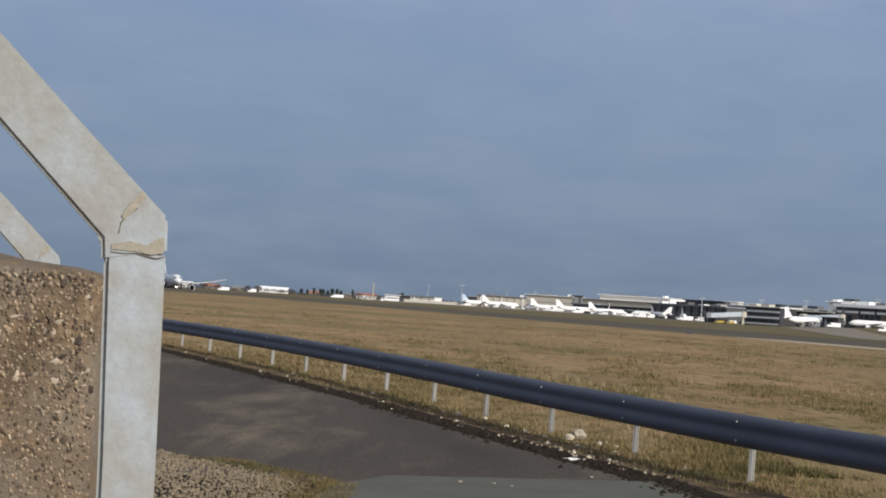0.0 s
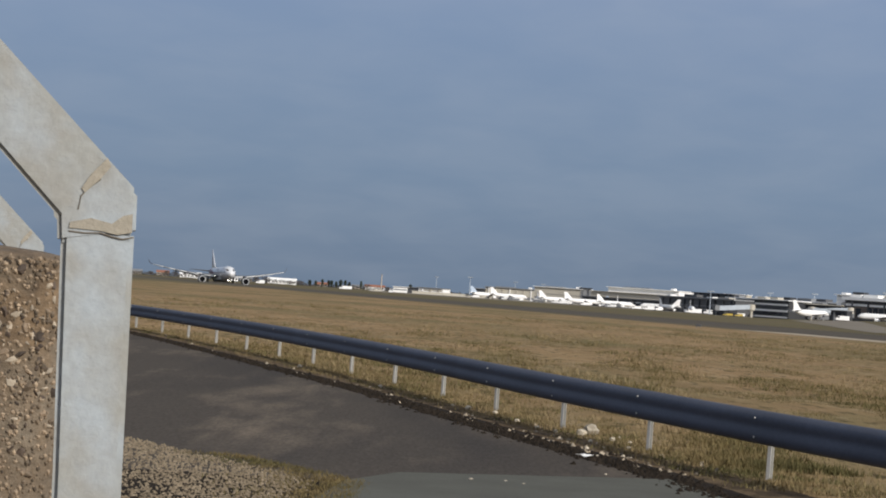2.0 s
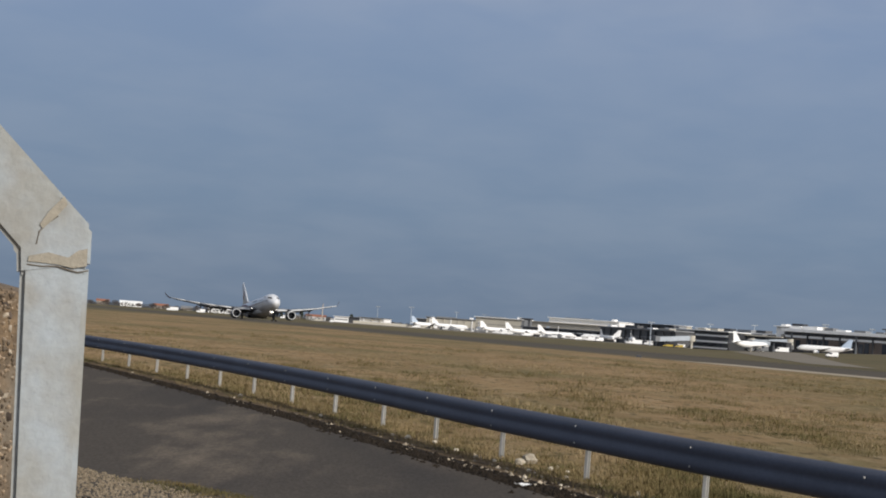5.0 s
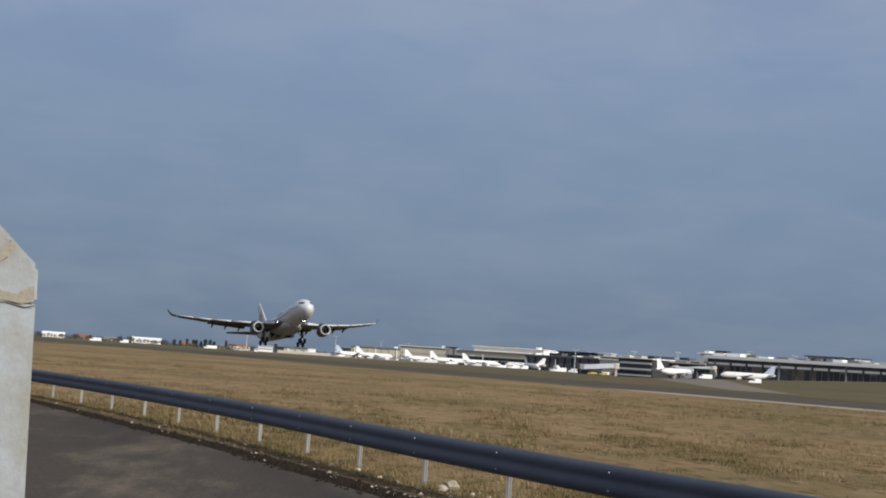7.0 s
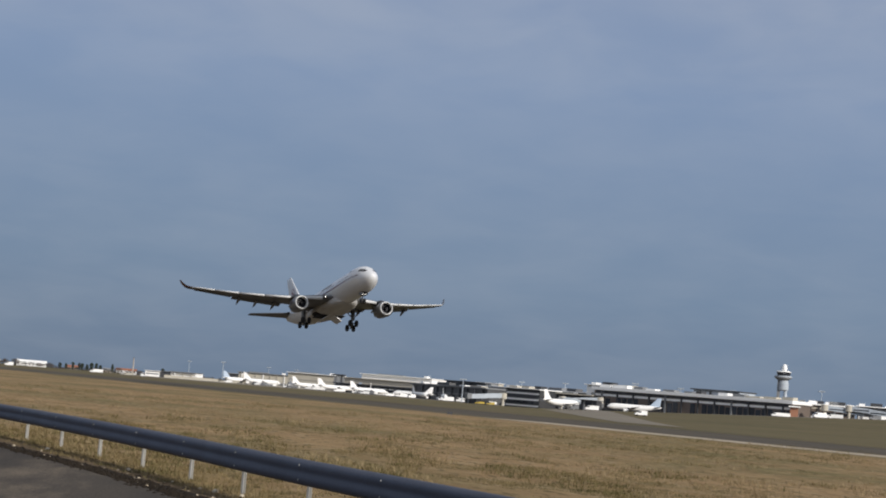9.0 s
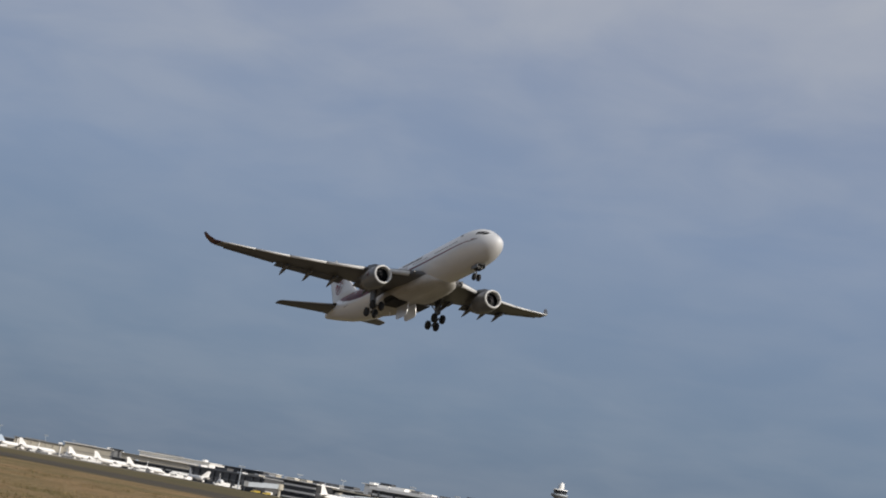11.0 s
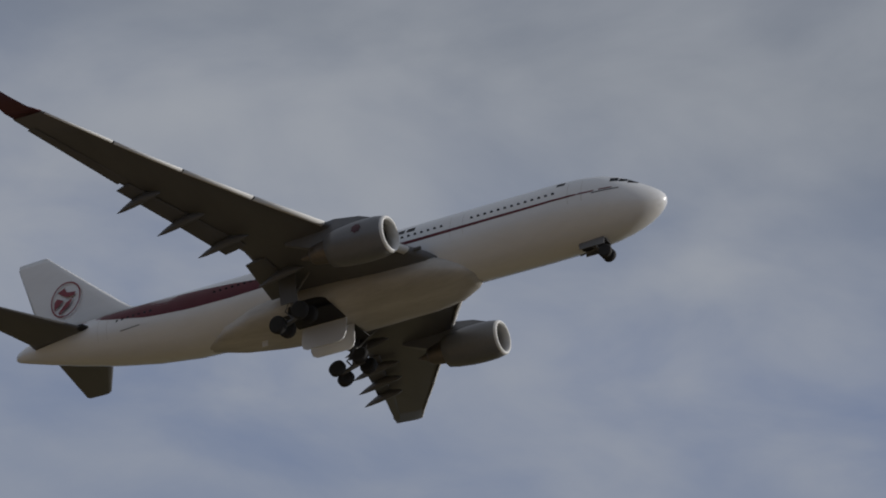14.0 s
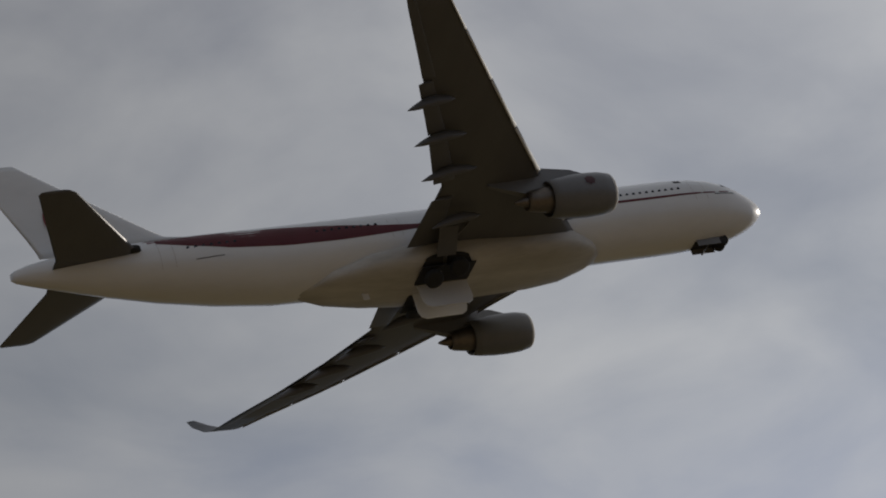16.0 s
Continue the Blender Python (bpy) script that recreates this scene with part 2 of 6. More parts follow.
M = {
    "grass": field_grass(),
    "far_grass": material(name="mown_grass", spec=0.08, colour=(0.118, 0.102, 0.054), rough=0.95, second=(0.165, 0.130, 0.070), scale=0.02, amount=0.8, fine=0.2, bump_scale=0.3),
    "runway": material(name="runway_asphalt", spec=0.08, colour=(0.108, 0.090, 0.067), rough=0.9, second=(0.078, 0.070, 0.058), scale=0.05, fine=0.15, bump_scale=0.6),
    "shoulder": material(name="pale_shoulder", spec=0.08, colour=(0.43, 0.37, 0.285), rough=0.95, second=(0.35, 0.29, 0.21), scale=0.05, fine=0.15, bump_scale=0.7),
    "apron": material(name="apron_concrete", spec=0.08, colour=(0.26, 0.225, 0.175), rough=0.9, second=(0.14, 0.13, 0.11), scale=0.03, fine=0.1, bump_scale=0.4),
    "asphalt": material(name="streaked_asphalt", spec=0.08, colour=(0.080, 0.067, 0.054), rough=0.88, second=(0.190, 0.152, 0.112), scale=0.55, amount=0.85, fine=0.30,
                        bump=0.004, bump_scale=26, stretch=(1.0, 0.16, 1), sharp=(0.50, 0.66), third=(0.058, 0.050, 0.043), third_scale=0.30),
    "slab": material(name="grey_concrete_paving", spec=0.08, colour=(0.125, 0.125, 0.105), rough=0.9, second=(0.085, 0.082, 0.07), scale=0.9, fine=0.15, bump=0.003, bump_scale=70),
    "gravel": material(name="gravel", spec=0.08, colour=(0.36, 0.29, 0.20), rough=0.95, second=(0.17, 0.13, 0.085), scale=9, amount=0.9, fine=0.4, bump=0.02, bump_scale=28, vary=0.25),
    # soil colour taken darker to hold the shadow at the asphalt edge
    "soil": material(name="soil_with_edge_shade", spec=0.08, colour=(0.034, 0.026, 0.019), rough=0.97, second=(0.016, 0.013, 0.010), scale=3, amount=0.9, fine=0.4, bump=0.03, bump_scale=14),
    "verge": material(name="verge_grass", spec=0.08, colour=(0.230, 0.172, 0.088), rough=0.95, second=(0.095, 0.088, 0.036), scale=0.7, amount=0.9, sharp=(0.46, 0.6)),
    "straw": material(name="straw_tuft", spec=0.08, colour=(0.30, 0.228, 0.130), rough=0.9, second=(0.19, 0.142, 0.074), scale=0.6, amount=0.9, sharp=(0.44, 0.6)),
    "earth": material(name="brown_earth", spec=0.05, colour=(0.150, 0.108, 0.066), rough=0.97, second=(0.062, 0.045, 0.029), scale=1.6, amount=0.9, fine=0.5, bump=0.03, bump_scale=14, sharp=(0.46, 0.6)),
    "rubble": material("pale_rubble", (0.36, 0.30, 0.22), 0.9, second=(0.22, 0.17, 0.11), scale=9, fine=0.3, island=0.5),
    "tuft": material(name="dry_grass_tuft", spec=0.08, colour=(0.17, 0.128, 0.060), rough=0.9, second=(0.085, 0.078, 0.032), scale=0.5, amount=0.9, sharp=(0.42, 0.6)),
    "stone": material("pale_stone", (0.50, 0.44, 0.34), 0.85, second=(0.36, 0.30, 0.22), scale=14, fine=0.2, bump=0.01, bump_scale=30, vary=0.25),
    "steel": material("galvanised_steel", (0.064, 0.076, 0.112), 0.58, metal=0.30, second=(0.044, 0.053, 0.080), scale=1.4, amount=0.8, fine=0.2,
                      bump_scale=25, stretch=(1, 0.4, 1)),
    "zinc": material("zinc_post", (0.52, 0.51, 0.48), 0.55, metal=0.15, second=(0.40, 0.385, 0.35), scale=6, fine=0.15, bump_scale=40, vary=0.08),
    "concrete": material("painted_concrete", (0.305, 0.312, 0.292), 0.85, second=(0.268, 0.256, 0.226), scale=5.5, amount=0.75, fine=0.10,
                         bump=0.0025, bump_scale=55, third=(0.345, 0.38, 0.40), third_scale=4.2),
    "mortar": material("repair_mortar", (0.33, 0.30, 0.24), 0.95, second=(0.28, 0.25, 0.2), scale=20, fine=0.2, bump=0.004, bump_scale=80),
    "matrix": material("gravel_concrete", (0.205, 0.143, 0.085), 0.95, second=(0.076, 0.053, 0.033), scale=14, amount=0.9, fine=0.3, bump=0.008,
                       bump_scale=60, third=(0.185, 0.150, 0.108), third_scale=3.5),
    "crack": material("hairline_crack", (0.17, 0.15, 0.12), 0.95, second=(0.12, 0.10, 0.08), scale=40),
    "grit": material("small_pebbles", (0.235, 0.18, 0.122), 0.85, second=(0.14, 0.098, 0.062), scale=22, fine=0.2, island=0.75),
    "pebble_light": material("cream_pebble", (0.40, 0.34, 0.26), 0.8, second=(0.28, 0.22, 0.15), scale=22, fine=0.2, vary=0.35),
    "pebble_dark": material("dark_pebble", (0.085, 0.062, 0.045), 0.8, second=(0.05, 0.038, 0.03), scale=22, fine=0.2, vary=0.4),
    "pebble": material("pebble", (0.25, 0.19, 0.128), 0.8, second=(0.13, 0.088, 0.055), scale=22, fine=0.2, vary=0.6),
    "paint": material("white_aircraft_paint", (0.74, 0.745, 0.75), 0.32, second=(0.65, 0.65, 0.65), scale=0.35, amount=0.6, fine=0.02, coat=0.5,
                      bump_scale=3, stretch=(0.3, 1, 1)),
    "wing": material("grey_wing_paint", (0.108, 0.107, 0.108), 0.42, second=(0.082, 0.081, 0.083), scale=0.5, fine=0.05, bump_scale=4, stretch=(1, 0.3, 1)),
    "bare": material("bare_metal_leading_edge", (0.66, 0.66, 0.65), 0.7, spec=0.1, second=(0.55, 0.55, 0.54), scale=1),
    "nacelle": material("nacelle_grey_paint", (0.155, 0.158, 0.165), 0.40, second=(0.120, 0.122, 0.128), scale=0.8, fine=0.04, coat=0.2, bump_scale=5),
    # near-black that stands in for shade inside gear bays; also blackens lamp tubes
    "dark": material("bay_shade_and_tube_black", (0.012, 0.012, 0.013), 0.7, second=(0.02, 0.02, 0.02), scale=3),
    "fan": material("fan_blades", (0.035, 0.035, 0.04), 0.4, metal=0.8, second=(0.02, 0.02, 0.022), scale=4),
    "hot": material("exhaust_metal", (0.20, 0.175, 0.15), 0.45, metal=0.8, second=(0.12, 0.1, 0.085), scale=2),
    "tyre": material("tyre_rubber", (0.018, 0.018, 0.019), 0.85, second=(0.03, 0.029, 0.028), scale=6),
    "leg": material("gear_steel", (0.17, 0.17, 0.172), 0.5, metal=0.4, second=(0.09, 0.09, 0.09), scale=4),
    "red": material("dark_red_livery", (0.20, 0.018, 0.032), 0.40, second=(0.165, 0.014, 0.025), scale=0.6, coat=0.4),
    "maroon": material("maroon_winglet_paint", (0.062, 0.012, 0.018), 0.42, second=(0.048, 0.010, 0.015), scale=0.8),
    # belly white darkened for underside shade, plus soiling patches; door seams share it
    "belly": material("soiled_and_shaded_white_paint", (0.56, 0.54, 0.50), 0.46, second=(0.34, 0.325, 0.30), scale=0.5, amount=0.8, fine=0.06, bump_scale=3, stretch=(0.25, 1, 1)),
    "far_verge": material("worn_far_verge", (0.125, 0.108, 0.072), 0.95, second=(0.10, 0.088, 0.052), scale=0.05, fine=0.15, bump_scale=0.6, spec=0.08),
    "crimson": material("red_emblem", (0.24, 0.026, 0.036), 0.4, second=(0.19, 0.020, 0.028), scale=1.0),
    "glass": material("cabin_window", (0.012, 0.014, 0.018), 0.12, second=(0.02, 0.022, 0.026), scale=2),
    "ink": material("dark_lettering", (0.035, 0.030, 0.035), 0.5, second=(0.05, 0.045, 0.05), scale=2),
    "lamp": glow("landing_light", (1.0, 0.95, 0.85), 10.0),
    "white_far": material("white_cladding", (0.90, 0.89, 0.86), 0.5, second=(0.82, 0.80, 0.77), scale=0.08, amount=0.7, fine=0.05, bump_scale=0.4),
    "beige": material("beige_concrete", (0.50, 0.46, 0.38), 0.75, second=(0.40, 0.37, 0.31), scale=0.06, fine=0.06, bump_scale=0.5),
    "tower_far": material("grey_blue_concrete", (0.42, 0.46, 0.50), 0.7, second=(0.34, 0.375, 0.41), scale=0.1, fine=0.06, bump_scale=0.5),
    "grey_far": material("grey_cladding", (0.20, 0.205, 0.21), 0.7, second=(0.15, 0.155, 0.16), scale=0.05, fine=0.08, bump_scale=0.5),
    "dark_far": material("dark_facade_glass", (0.040, 0.042, 0.047), 0.45, second=(0.06, 0.058, 0.056), scale=0.05, fine=0.2, bump_scale=0.3),
    "brown_far": material("brown_facade", (0.150, 0.115, 0.092), 0.6, second=(0.095, 0.078, 0.068), scale=0.06, fine=0.15, bump_scale=0.4),
    "pane_far": material("tinted_pane", (0.028, 0.032, 0.040), 0.25, second=(0.05, 0.052, 0.058), scale=0.2, vary=0.4),
    "tile_roof": material("clay_roof_tiles", (0.30, 0.125, 0.075), 0.85, second=(0.22, 0.10, 0.065), scale=0.3, fine=0.15, bump_scale=1.5),
    "plaster": material("pale_render", (0.42, 0.36, 0.30), 0.85, second=(0.34, 0.29, 0.24), scale=0.2, vary=0.15),
    "orange": material("orange_panel", (0.36, 0.17, 0.10), 0.7, second=(0.28, 0.13, 0.08), scale=0.3),
    "yellow": material("yellow_paint", (0.55, 0.40, 0.06), 0.5, second=(0.42, 0.30, 0.05), scale=0.6),
    "tail_blue": material("pale_blue_tail_paint", (0.42, 0.50, 0.60), 0.4, second=(0.36, 0.44, 0.54), scale=0.4),
    "bark": material("bark", (0.075, 0.055, 0.040), 0.95, second=(0.05, 0.037, 0.028), scale=2, fine=0.2, bump_scale=6),
    "leaf": material("dark_evergreen_leaves", (0.040, 0.052, 0.034), 0.9, second=(0.026, 0.034, 0.024), scale=0.6, vary=0.2),
    "scrub": material("winter_scrub", (0.085, 0.066, 0.056), 0.95, second=(0.040, 0.046, 0.036), scale=0.03, amount=0.9, sharp=(0.45, 0.55)),
    "twig": material("bare_twigs", (0.095, 0.075, 0.062), 0.95, second=(0.06, 0.05, 0.042), scale=0.6, vary=0.2),
}


# ---- building helpers ----
def part(name, bm, mat, parent=None, label="", smooth=False):
    """Links a bmesh as one mesh object, under a thing or a part where one is given."""
    me = bpy.data.meshes.new(name)
    bm.to_mesh(me)
    bm.free()
    if smooth:
        for p in me.polygons:
            p.use_smooth = True
    for m in mat if isinstance(mat, (list, tuple)) else (mat,):
        me.materials.append(m)
    ob = new(name, me)
    if parent is not None:
        ob.parent = parent
    if label:
        ob["label"] = label
    return ob


def again(name, me, parent, m):
    """One more object on a shared mesh."""
    ob = new(name, me)
    ob.parent = parent
    ob.matrix_basis = m
    return ob


def loft(rings, caps=True, closed=True):
    bm = bmesh.new()
    loops = [[bm.verts.new(p) for p in r] for r in rings]
    n = len(loops[0])
    for a, b in zip(loops, loops[1:]):
        for i in range(n if closed else n - 1):
            j = (i + 1) % n
            bm.faces.new((a[i], a[j], b[j], b[i]))
    if caps and closed:
        bm.faces.new(loops[0][::-1])
        bm.faces.new(loops[-1])
    bmesh.ops.recalc_face_normals(bm, faces=bm.faces)
    return bm


def box(x0, x1, y0, y1, z0, z1, bevel=0.0, bm=None):
    bm = bm or bmesh.new()
    v = [bm.verts.new((x, y, z)) for z in (z0, z1) for y in (y0, y1) for x in (x0, x1)]
    f = [bm.faces.new([v[i] for i in q]) for q in ((0, 2, 3, 1), (4, 5, 7, 6), (0, 1, 5, 4), (2, 6, 7, 3), (0, 4, 6, 2), (1, 3, 7, 5))]
    if bevel:
        edges = list({e for q in f for e in q.edges})
        bmesh.ops.bevel(bm, geom=edges, offset=bevel, segments=2, affect="EDGES", profile=0.6)
    return bm


def tube(points, radius, sides=10, bm=None):
    """A round bar along points; radius may be one number or one for each point."""
    bm = bm or bmesh.new()
    pts = [Vector(p) for p in points]
    rad = radius if isinstance(radius, (list, tuple)) else [radius] * len(pts)
    loops = []
    for i, p in enumerate(pts):
        d = (pts[min(i + 1, len(pts) - 1)] - pts[max(i - 1, 0)]).normalized()
        s = d.cross(Vector((0, 0, 1)) if abs(d.z) < 0.95 else Vector((1, 0, 0))).normalized()
        u = s.cross(d)
        loops.append([bm.verts.new(p + (s * math.cos(a) + u * math.sin(a)) * rad[i]) for a in (2 * math.pi * k / sides for k in range(sides))])
    for a, b in zip(loops, loops[1:]):
        for k in range(sides):
            bm.faces.new((a[k], a[(k + 1) % sides], b[(k + 1) % sides], b[k]))
    bm.faces.new(loops[0][::-1])
    bm.faces.new(loops[-1])
    bmesh.ops.recalc_face_normals(bm, faces=bm.faces)
    return bm


def smoothstep(a, b, x):
    x = min(1.0, max(0.0, (x - a) / (b - a)))
    return x * x * (3 - 2 * x)


def ground_z(x, y):
    """The airfield is flat, with a slow rise far away towards the east."""
    d = math.hypot(x, y)
    az = math.degrees(math.atan2(x, y))
    return 11.5 * min(1.0, max(0.0, (az - 8.2) / 10.2)) * smoothstep(500, 1350, d) * (1 - smoothstep(60, 110, abs(az - 15)))


def polar(az, d):
    a = radians(az)
    x, y = d * math.sin(a), d * math.cos(a)
    return x, y, ground_z(x, y)


# ---- ground, road, runway ----
def build_ground():
    bm = bmesh.new()
    radii = [4, 10, 20, 30, 45, 65, 90, 130, 190, 280, 360, 440, 500, 550, 600, 650, 700, 760, 820, 880, 940, 1000, 1060, 1120, 1180, 1240, 1300, 1360, 1600, 2000, 2600, 3400, 4400]
    turns = [-180 + 6 * k for k in range(28)] + [-12 + 0.5 * k for k in range(84)] + [30 + 6 * k for k in range(25)]
    seg = len(turns)
    rings = []
    for r in radii:
        ring = []
        for az in turns:
            x, y = r * math.sin(radians(az)), r * math.cos(radians(az))
            ring.append(bm.verts.new((x, y, ground_z(x, y))))
        rings.append(ring)
    c = bm.verts.new((0, 0, 0))
    for k in range(seg):
        bm.faces.new((c, rings[0][(k + 1) % seg], rings[0][k]))
    for i, (a, b) in enumerate(zip(rings, rings[1:])):
        for k in range(seg):
            f = bm.faces.new((a[k], a[(k + 1) % seg], b[(k + 1) % seg], b[k]))
            f.material_index = 1 if radii[i + 1] > 620 else 0
    bmesh.ops.recalc_face_normals(bm, faces=bm.faces)
    bm.faces.ensure_lookup_table()
    if bm.faces[0].normal.z < 0:
        bmesh.ops.reverse_faces(bm, faces=bm.faces)
    tagged(part("ground", bm, (M["grass"], M["far_grass"])), "dry brown winter grass of the airfield", "ground", kind="structure")


def strip(name, left, right, z, mat, label, category, thick=0.0, cross=1):
    """A sheet between two borders that follow the ground."""
    bm = bmesh.new()
    rows = []
    for k in range(cross + 1):
        q = k / cross
        pts = [(xa + (xb - xa) * q, ya + (yb - ya) * q) for (xa, ya), (xb, yb) in zip(left, right)]
        rows.append([bm.verts.new((x, y, ground_z(x, y) + z)) for x, y in pts])
    for L, R in zip(rows, rows[1:]):
        for i in range(len(L) - 1):
            bm.faces.new((L[i], R[i], R[i + 1], L[i + 1]))
    if thick:
        g = bmesh.ops.extrude_face_region(bm, geom=bm.faces[:])
        bmesh.ops.translate(bm, verts=[v for v in g["geom"] if isinstance(v, bmesh.types.BMVert)], vec=(0, 0, -thick))
    bmesh.ops.recalc_face_normals(bm, faces=bm.faces)
    return tagged(part(name, bm, mat), label, category, kind="structure")


RUN = radians(-76.03)
RUN_O = Vector((138.6, -10.0, 0))
RUN_F, RUN_L = Vector((math.cos(RUN), math.sin(RUN), 0)), Vector((-math.sin(RUN), math.cos(RUN), 0))


def along_runway(s, w):
    p = RUN_O + RUN_F * s + RUN_L * w
    return p.x, p.y


ROAD_EDGE = ((3.05, 20.0), (2.75, 24.0), (2.20, 27.0), (1.40, 30.0), (0.50, 33.5), (-0.45, 37.5), (-1.55, 42.0), (-2.75, 46.5), (-4.05, 51.0), (-5.85, 57.5), (-7.85, 64.5), (-10.45, 73.0), (-14.25, 84.0), (-24.25, 110.0))


def build_paving():
    st = [-600 + 60 * k for k in range(36)]
    for name, w0, w1, z, mat, lab, cat in (
            ("runway", -24, 24, 0.012, M["runway"], "dark grooved asphalt runway between grass strips", "runway"),
            ("runway_shoulder", 24.2, 31, 0.03, M["far_verge"], "worn olive shoulder along the far runway edge", "shoulder")):
        strip(name, [along_runway(-s, w1) for s in st], [along_runway(-s, w0) for s in st], z, mat, lab, cat)
    near, away = [-600 + 60 * k for k in range(16)], [300 + 60 * k for k in range(21)]
    for run, mat, lab in ((near, M["shoulder"], "pale gravel shoulder along the runway edge"), (away, M["far_verge"], "worn olive shoulder along the runway edge")):
        strip("runway_shoulder", [along_runway(-s, -24.2) for s in run], [along_runway(-s, -33) for s in run], 0.008, mat, lab, "shoulder")
    strip("grass_strip", [along_runway(-s, 420) for s in st], [along_runway(-s, 31) for s in st], 0.035, M["far_grass"],
          "mown greenish grass beyond the runway", "grass", cross=60)
    strip("taxiway", [polar(a, 1180)[:2] for a in (8.5, 9.1, 9.7, 10.3)], [polar(a, 440)[:2] for a in (10.6, 11.2, 11.8, 12.3)], 0.10, M["apron"],
          "pale concrete taxiway joining the runway", "taxiway", cross=24)
    strip("apron", [polar(a * 0.5, 2500)[:2] for a in range(-4, 46)], [polar(a * 0.5, 1180)[:2] for a in range(-4, 46)], 0.03, M["apron"], "grey concrete aircraft parking apron", "apron", cross=24)
    left = [(x - 6.0 - 0.02 * (y - 27), y - 1.2) for x, y in ROAD_EDGE]
    strip("road", left[1:], ROAD_EDGE[1:], 0.012, M["asphalt"], "patched dark asphalt service road with tan and dark streaks", "road", thick=0.05)
    strip("pavement", [(-1.2, 20.0), (-0.9, 23.2), (-0.4, 24.6)], [(3.15, 20.0), (3.0, 24.0), (2.6, 26.2)], 0.018, M["slab"], "grey-green concrete paving at the road mouth", "pavement",
          thick=0.05)
    inner = [(x + 0.70, y + 0.05) for x, y in ROAD_EDGE]
    outer = [(x + 1.5, y + 0.25) for x, y in ROAD_EDGE]
    # this strip paints the edge shadow into the soil colour
    strip("soil_verge", ROAD_EDGE, inner, 0.006, M["soil"], "soil line with a shadow painted dark along the broken asphalt edge", "verge")
    strip("earth_verge", inner, outer, 0.006, M["earth"], "bare brown earth verge under the guard rail", "verge")


def build_gravel():
    rnd = random.Random(4)
    strip("gravel_verge", [(-9.0, 10.0), (-9.0, 24.0), (-8.0, 27.5)], [(-0.7, 10.0), (-0.9, 23.2), (-3.2, 26.8)], 0.010, M["soil"], "earth verge under loose gravel", "verge")
    v, f = [], []
    for _ in range(8500):
        y = rnd.uniform(18.5, 27.0)
        x1 = -1.35 - (y - 23.2) * 0.60 if y > 23.2 else -1.3
        x = x1 - abs(rnd.gauss(0, 1.5)) if rnd.random() < 0.8 else rnd.uniform(-7, x1)
        x += rnd.gauss(0, 0.07)
        r = rnd.uniform(0.008, 0.024)
        b = len(v)
        v += [(x + r * rnd.uniform(0.6, 1.2) * math.cos(a), y + r * math.sin(a), 0.012) for a in (0.3, 1.6, 2.8, 4.0, 5.2)]
        v.append((x + rnd.uniform(-0.3, 0.3) * r, y, 0.012 + r * rnd.uniform(0.7, 1.2)))
        f += [(b + k, b + (k + 1) % 5, b + 5) for k in range(5)]
    me = bpy.data.meshes.new("gravel")
    me.from_pydata(v, [], f)
    me.materials.append(M["gravel"])
    tagged(new("gravel", me), "loose tan gravel beside the road", "gravel", kind="stuff")


def build_clods():
    """Crumbled earth that roughens the shadow painted dark along the broken asphalt edge."""
    rnd = random.Random(19)
    v, f = [], []
    for _ in range(3600):
        k = rnd.uniform(1.0, 11.9)
        i, q = int(k), k - int(k)
        (xa, ya), (xb, yb) = ROAD_EDGE[i], ROAD_EDGE[i + 1]
        x, y = xa + (xb - xa) * q + rnd.gauss(0.25, 0.17), ya + (yb - ya) * q
        r = rnd.uniform(0.02, 0.06)
        b = len(v)
        v += [(x + r * rnd.uniform(0.7, 1.3) * math.cos(a), y + r * rnd.uniform(0.8, 1.4) * math.sin(a), 0.0) for a in (0.3, 1.6, 2.8, 4.0, 5.2)]
        v.append((x + rnd.uniform(-0.3, 0.3) * r, y, r * rnd.uniform(0.6, 1.1)))
        f += [(b + j, b + (j + 1) % 5, b + 5) for j in range(5)]
    me = bpy.data.meshes.new("soil_clods")
    me.from_pydata(v, [], f)
    me.materials.append(M["soil"])
    tagged(new("soil_clods", me), "crumbled soil, dark as the painted shadow along the asphalt edge", "soil", kind="stuff")


